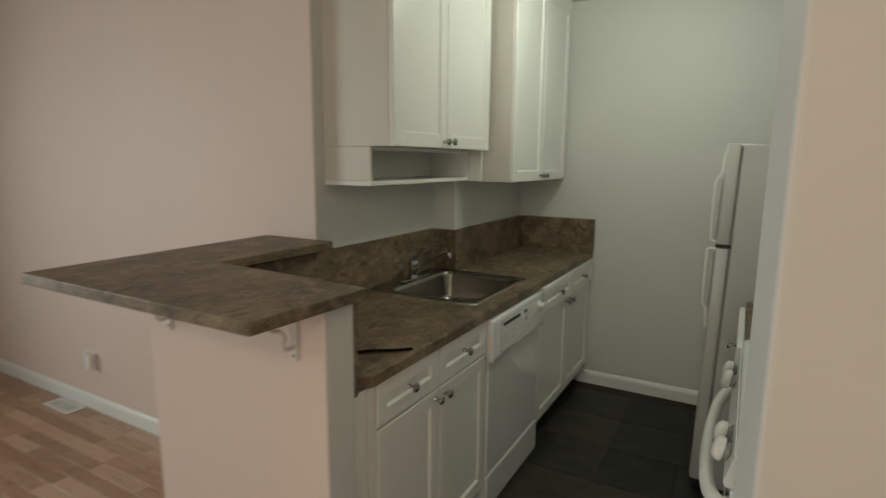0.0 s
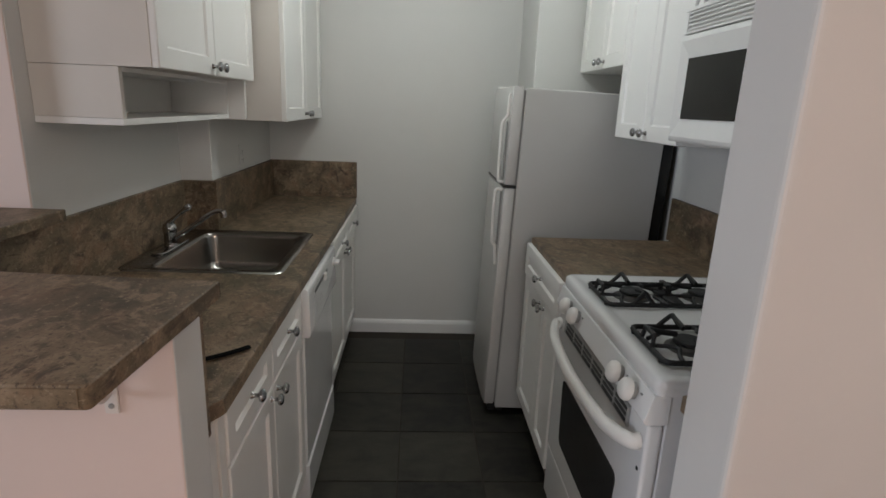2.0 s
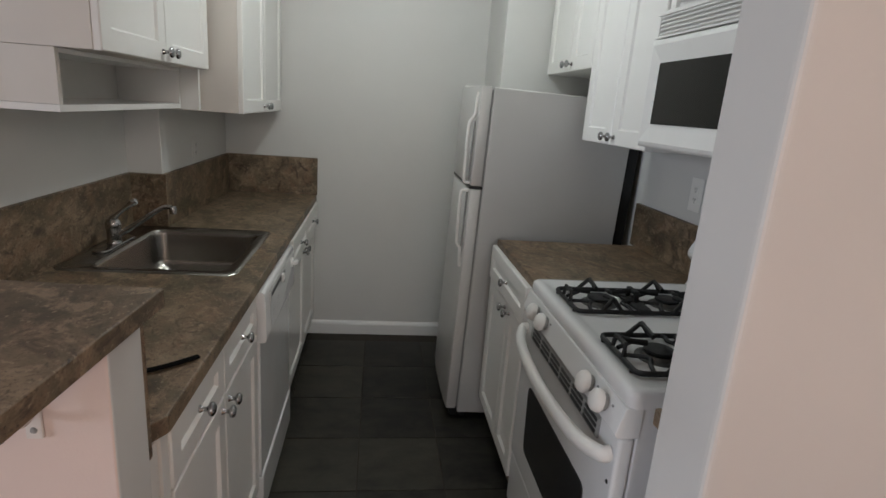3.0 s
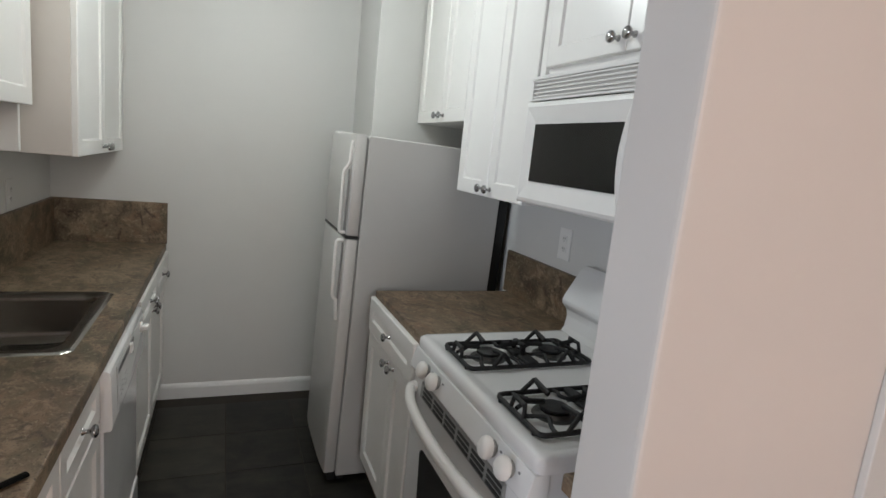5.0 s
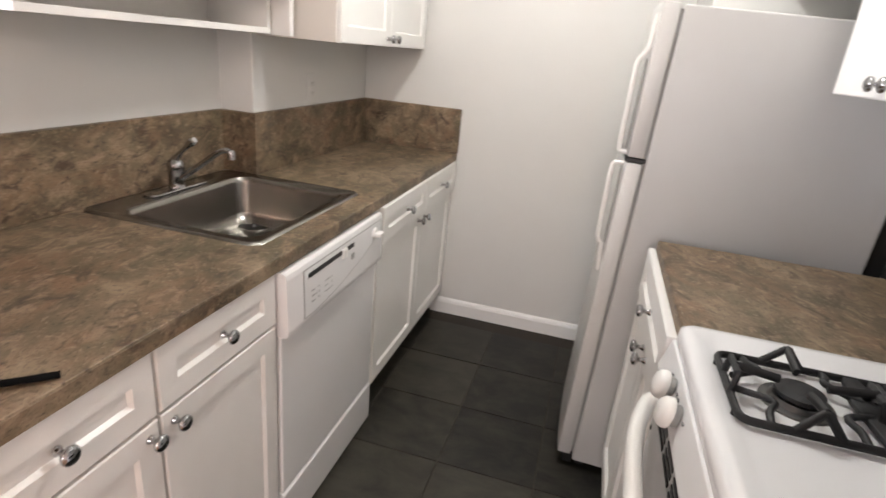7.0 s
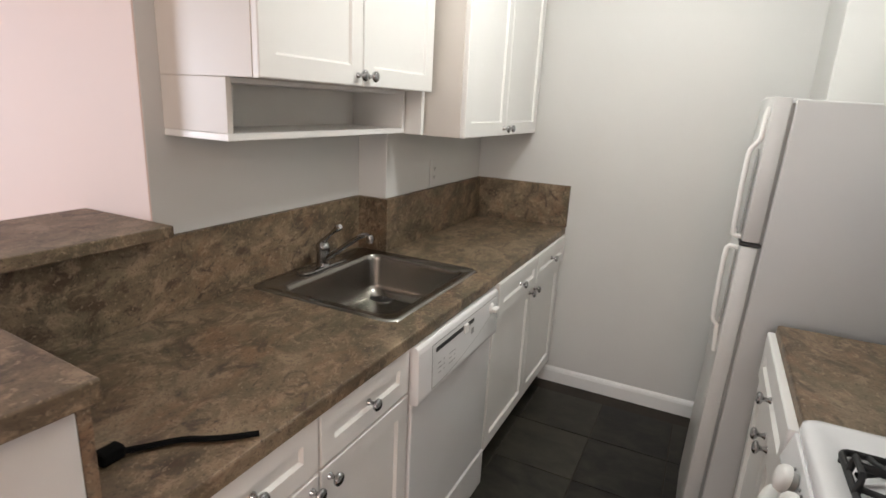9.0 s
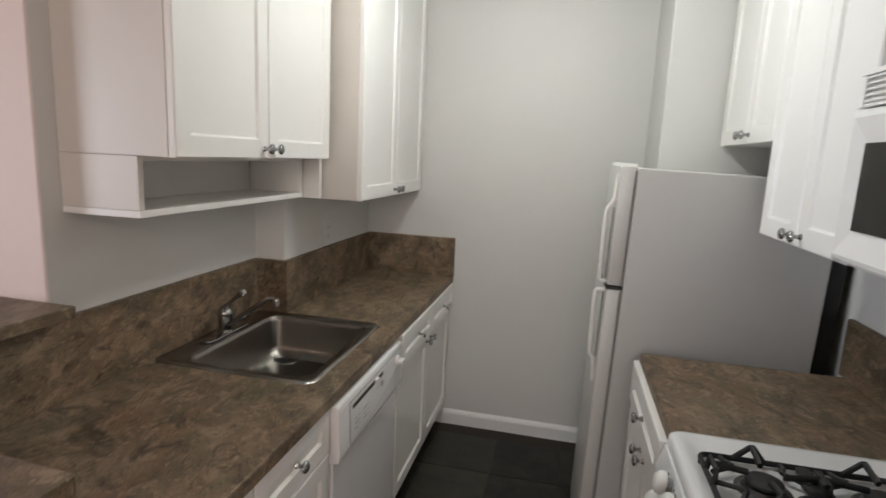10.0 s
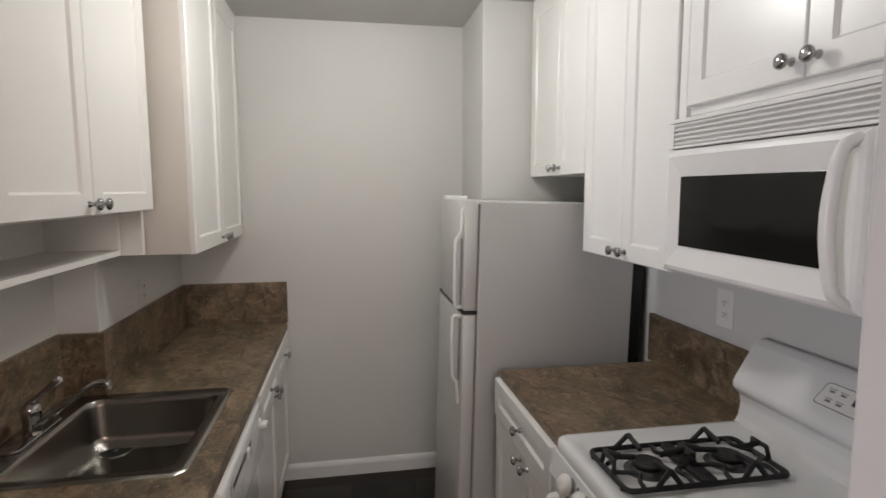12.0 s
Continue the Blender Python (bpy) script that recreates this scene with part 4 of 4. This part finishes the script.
    smooth(part("handle", tube(hp, [0.010 + 0.003 * math.sin(math.pi * i / (len(hp) - 1)) for i in range(len(hp))], 14), PLASTIC, door, "bowed white microwave handle"), 60)
    part("control_panel", boxes((xf, xf + 0.0295, y0, dy0 - 0.003, z0 + 0.002, 1.681), bevel=0.004), PLASTIC, m)


microwave()
UR = 1.906
upper_cabinet(-1, RX - 0.001, UR, 0.870, 1.440, 1.350, 2.43, [(0.872, 1.146, 1.350, 2.426, 1.118, 1.380), (1.150, 1.438, 1.350, 2.426, 1.180, 1.380)], "white shaker double wall cabinet beside the microwave", "wall cabinets")
upper_cabinet(-1, RX - 0.001, UR, 1.442, 2.072, 1.643, 2.43, [(1.444, 1.716, 1.643, 2.426, 1.688, 1.674), (1.720, 2.058, 1.643, 2.426, 1.752, 1.674)], "white shaker wall cabinet above the refrigerator", "wall cabinets")
upper_cabinet(-1, RX - 0.001, UR, 0.004, 0.836, 1.774, 2.43, [(0.078, 0.448, 1.797, 2.426, 0.418, 1.834), (0.452, 0.824, 1.797, 2.426, 0.482, 1.834)], "white shaker wall cabinet above the microwave", "wall cabinets")
tagged(part("cabinet_filler", boxes((UR - 0.012, RX - 0.001, 0.837, 0.8685, 1.375, 2.45), bevel=0.001), CAB), "white filler strip between wall cabinets", "panel")


# ---- refrigerator ----
def refrigerator():
    y0, y1, xb, xd, top = 1.516, 2.068, 1.464, 1.398, 1.531
    f = thing("refrigerator", (1.83, 1.81, FZ), "white top-freezer refrigerator with two doors", "refrigerator")
    part("body", boxes((xb, 2.109, y0, y1, FZ + 0.030, top), bevel=0.005, seg=3), FRIDGE, f)
    part("gasket", boxes((xb - 0.009, xb - 0.0005, y0 + 0.008, y1 - 0.008, FZ + 0.06, top - 0.012)), GREYPLASTIC, f, "grey door gasket")
    part("hinge_cover", boxes((xd + 0.015, xb + 0.05, y1 - 0.085, y1 - 0.02, top + 0.0005, top + 0.016), bevel=0.004), PLASTIC, f)
    part("middle_hinge", boxes((xd + 0.004, xb - 0.002, y0 + 0.002, y1 - 0.03, 1.0905, 1.1025), bevel=0.002), DARK, f, "dark gap and hinge between the doors")
    for name, z0, z1 in (("freezer_door", 1.105, top + 0.002), ("fridge_door", FZ + 0.052, 1.088)):
        n = 10
        prof = []
        for k in range(n + 1):
            t = k / n
            prof.append((xd + 0.010 * (2 * t - 1) ** 4, y0 - 0.001 + (y1 - y0 + 0.002) * t))
        outline = [(xb - 0.010, y0 - 0.001), *prof, (xb - 0.010, y1 + 0.001)]
        d = smooth(part(name, prism(outline, z0, z1, bevel=0.004), FRIDGE, f), 40)
        hy = y0 + 0.033
        if name == "freezer_door":
            p = [(xd + 0.006, hy, z1 - 0.030), (xd + 0.002, hy, z1 - 0.050), (xd + 0.001, hy, z1 - 0.118), (xd - 0.009, hy, z1 - 0.138), (xd - 0.020, hy, z1 - 0.152), (xd - 0.023, hy, z1 - 0.170), (xd - 0.022, hy, z1 - 0.28), (xd - 0.020, hy, z0 + 0.045), (xd - 0.018, hy, z0 + 0.014), (xd - 0.012, hy, z0 + 0.009), (xd + 0.006, hy, z0 + 0.009)]
        else:
            p = [(xd + 0.006, hy, z1 - 0.008), (xd - 0.0192, hy, z1 - 0.008), (xd - 0.0256, hy, z1 - 0.015), (xd - 0.0272, hy, z1 - 0.05), (xd - 0.0256, hy, z1 - 0.15), (xd - 0.0224, hy, z1 - 0.248), (xd - 0.0176, hy, z1 - 0.262), (xd - 0.0060, hy, z1 - 0.275), (xd - 0.0040, hy, z1 - 0.300), (xd + 0.003, hy, z1 - 0.365)]
        smooth(part("handle", tube(p, 0.0074, 10), PLASTIC, d, "white moulded door handle"), 50)
        k = -1 if name == "freezer_door" else 1
        ze = z1 - 0.15 if k < 0 else z1 - 0.268
        part("grip_pad", boxes((xd - 0.002, xd + 0.003, hy - 0.009, hy + 0.009, (z0 + 0.02) if k < 0 else ze, ze if k < 0 else z1 - 0.02), bevel=0.001), GREYPLASTIC, d, "grey recess strip behind the handle")
    part("base_grille", boxes((xd + 0.03, xb - 0.001, y0 + 0.01, y1 - 0.01, FZ + 0.008, FZ + 0.048), bevel=0.002), DARK, f, "black base grille")
    # plain black block across part of the gap to the wall
    part("rear_block", boxes((2.110, 2.160, y0 + 0.012, y1 - 0.02, FZ + 0.06, top - 0.10)), DARK, f, "plain black block on the back, in the gap to the wall")
    for fy in (y0 + 0.05, y1 - 0.05):
        for fx in (xb + 0.03, 2.07):
            part("foot", boxes((fx - 0.015, fx + 0.015, fy - 0.015, fy + 0.015, FZ + (fx - 1.83) * 0.0258, FZ + 0.031)), DARK, f)
    f.rotation_euler = (0, radians(1.48), 0)  # leans back on raised front feet


refrigerator()


# ---- small things ----
def outlet(x, side, y, z, label, painted=False):
    o = thing("wall_outlet", (x, y, z), label, "outlet")
    w, h = 0.040, 0.063
    s = sorted((x, x + side * 0.005))
    part("cover_plate", boxes((s[0], s[1], y - w, y + w, z - h, z + h), bevel=0.0018), WALL if painted else PLASTIC, o)
    for dz in (-0.020, 0.020):
        s2 = sorted((x + side * 0.0045, x + side * 0.0075))
        rc = part("receptacle", boxes((s2[0], s2[1], y - 0.016, y + 0.016, z + dz - 0.014, z + dz + 0.014), bevel=0.001), WALL if painted else PLASTIC, o)
        s3 = sorted((x + side * 0.007, x + side * 0.0082))
        for dy in (-0.006, 0.006):
            part("slot", boxes((s3[0], s3[1], y + dy - 0.0012, y + dy + 0.0012, z + dz - 0.002, z + dz + 0.007)), DARK, rc)
        part("slot", boxes((s3[0], s3[1], y - 0.002, y + 0.002, z + dz - 0.010, z + dz - 0.006)), DARK, rc)


outlet(RX, -1, 1.064, 1.192, "white duplex outlet above the counter")
outlet(PX, 1, 1.962, 1.157, "painted-over outlet above the counter", True)

o = thing("wall_outlet", (-1.813, LY, 0.30), "white wall outlet with a plugged-in white adapter", "outlet")
part("cover_plate", boxes((-1.878, -1.808, LY - 0.006, LY - 0.0001, 0.222, 0.322), bevel=0.0018), PLASTIC, o)
part("adapter", boxes((-1.807, -1.753, LY - 0.043, LY - 0.0001, 0.226, 0.318), bevel=0.004), PLASTIC, o)
for dz in (0.235, 0.280):
    part("receptacle", boxes((-1.861, -1.825, LY - 0.009, LY - 0.0055, dz, dz + 0.026), bevel=0.001), INNER, o)

vx, vy = -2.02, 0.515
v = thing("floor_register", (vx, vy, FZ), "white metal floor vent register beside the baseboard", "vent")
part("rim", merge(boxes((vx - 0.14, vx + 0.14, vy - 0.055, vy - 0.038, FZ + 0.0015, FZ + 0.007), bevel=0.001), boxes((vx - 0.14, vx + 0.14, vy + 0.038, vy + 0.055, FZ + 0.0015, FZ + 0.007), bevel=0.001), boxes((vx - 0.14, vx - 0.12, vy - 0.0375, vy + 0.0375, FZ + 0.0015, FZ + 0.007), bevel=0.001), boxes((vx + 0.12, vx + 0.14, vy - 0.0375, vy + 0.0375, FZ + 0.0015, FZ + 0.007), bevel=0.001)), PLASTIC, v)
# thin grey sheet in place of the dark duct below the louvres
part("duct_shadow", boxes((vx - 0.12, vx + 0.12, vy - 0.0375, vy + 0.0375, FZ + 0.0012, FZ + 0.0025)), GREYPLASTIC, v, "grey sheet standing in for the shade in the duct")
for k in range(9):
    part("louvre", boxes((vx - 0.115 + k * 0.0275, vx - 0.102 + k * 0.0275, vy - 0.0375, vy + 0.0375, FZ + 0.003, FZ + 0.006)), PLASTIC, v)

strap = thing("cable_strap", (0.57, 0.2, COUNTER_Z), "black woven strap lying on the brown counter", "strap")
z = COUNTER_Z
p = curve([(0.488, 0.150, z + 0.009), (0.508, 0.180, z + 0.007), (0.545, 0.228, z + 0.0065), (0.580, 0.250, z + 0.007), (0.612, 0.276, z + 0.0065), (0.647, 0.312, z + 0.006)], 6)
smooth(part("band", tube(p, 0.0085, 10, 0.45), STRAP, strap), 60)
part("buckle", boxes((0.472, 0.500, 0.112, 0.154, z + 0.001, z + 0.026), bevel=0.005), STRAP, strap, "black end buckle")


# ceiling fixtures
def ceiling_light(x, y, label):
    """A round flush canopy above the lamp."""
    c = thing("ceiling_light", (x, y, CZ), label, "light")
    m = Matrix.Translation((x, y, 0))
    smooth(part("canopy", lathe([(0, CZ - 0.0005), (0.17, CZ - 0.0005), (0.17, CZ - 0.03), (0.16, CZ - 0.055), (0, CZ - 0.055)], m, 28), TRIM, c), 40)


ceiling_light(1.08, 1.35, "white round flush ceiling light in the kitchen")
ceiling_light(1.7, -2.1, "white round flush ceiling light in the living room")


# ---- floor pieces ----
def piece(name, me, parent, x, y, z):
    ob = new(name, me)
    ob.parent = parent
    ob.location = (x, y, z)
    return ob


def slab(sx, sy, h, b):
    bm = boxes((-sx / 2, sx / 2, -sy / 2, sy / 2, 0, h), bevel=b, seg=1)
    me = bpy.data.meshes.new("slab")
    bm.to_mesh(me)
    bm.free()
    return me


T = 0.353
rng = random.Random(4)
tile_me = slab(T - 0.0055, T - 0.0055, 0.008, 0.0012)
tile_me.materials.append(TILE)
for i in range(7):
    for j in range(8):
        cx, cy = 0.995 + (i - 3 + 0.5) * T, 1.360 + (j - 4 + 0.5) * T
        if cx - T / 2 < LX - 0.1 or cx + T / 2 > RX + 0.1 or cy - T / 2 < -0.35 or cy + T / 2 > FY + 0.1:
            continue
        piece("tile", tile_me, floor_tiled, cx, cy, FZ - 0.0075 + rng.uniform(-0.0004, 0.0004))

# oak strips: those near the far wall are single pieces, the rest one joined part
W = 0.075
lengths = [0.28, 0.38, 0.50]
plank_me = []
for ln in lengths:
    me = slab(ln - 0.0015, W - 0.0012, 0.009, 0.0008)
    me.materials.append(WOOD)
    plank_me.append(me)
rest, count = [], 0
rows_n = int((LY + 4.2) / W)
for r in range(rows_n):
    yc = LY - 0.015 - W / 2 - r * W
    xx = -4.0 + rng.uniform(0.0, 0.3)
    while xx < 3.1:
        k = rng.randrange(3)
        ln = lengths[k]
        right = -0.048 if yc > -0.19 else 3.19
        if xx + ln > right:
            break
        if yc > -0.75 and -3.4 < xx < -0.3 and count < 300:
            piece("plank", plank_me[k], floor_wood, xx + ln / 2, yc, FZ - 0.0085 + rng.uniform(-0.0003, 0.0003))
            count += 1
        else:
            rest.append((xx, xx + ln - 0.0015, yc - W / 2, yc + W / 2 - 0.0012, FZ - 0.0085, FZ + 0.0004))
        xx += ln
verts, faces = [], []
for x0, x1, y0, y1, z0, z1 in rest:
    b = len(verts)
    verts += [(x0, y0, z0), (x1, y0, z0), (x1, y1, z0), (x0, y1, z0), (x0, y0, z1), (x1, y0, z1), (x1, y1, z1), (x0, y1, z1)]
    faces += [(b + 4, b + 5, b + 6, b + 7), (b, b + 1, b + 5, b + 4), (b + 1, b + 2, b + 6, b + 5), (b + 2, b + 3, b + 7, b + 6), (b + 3, b, b + 4, b + 7)]
me = bpy.data.meshes.new("planks")
me.from_pydata(verts, [], faces)
me.materials.append(WOOD)
ob = new("planks", me)
ob.parent = floor_wood
tagged(ob, "orange-brown oak floor strips", kind="stuff")
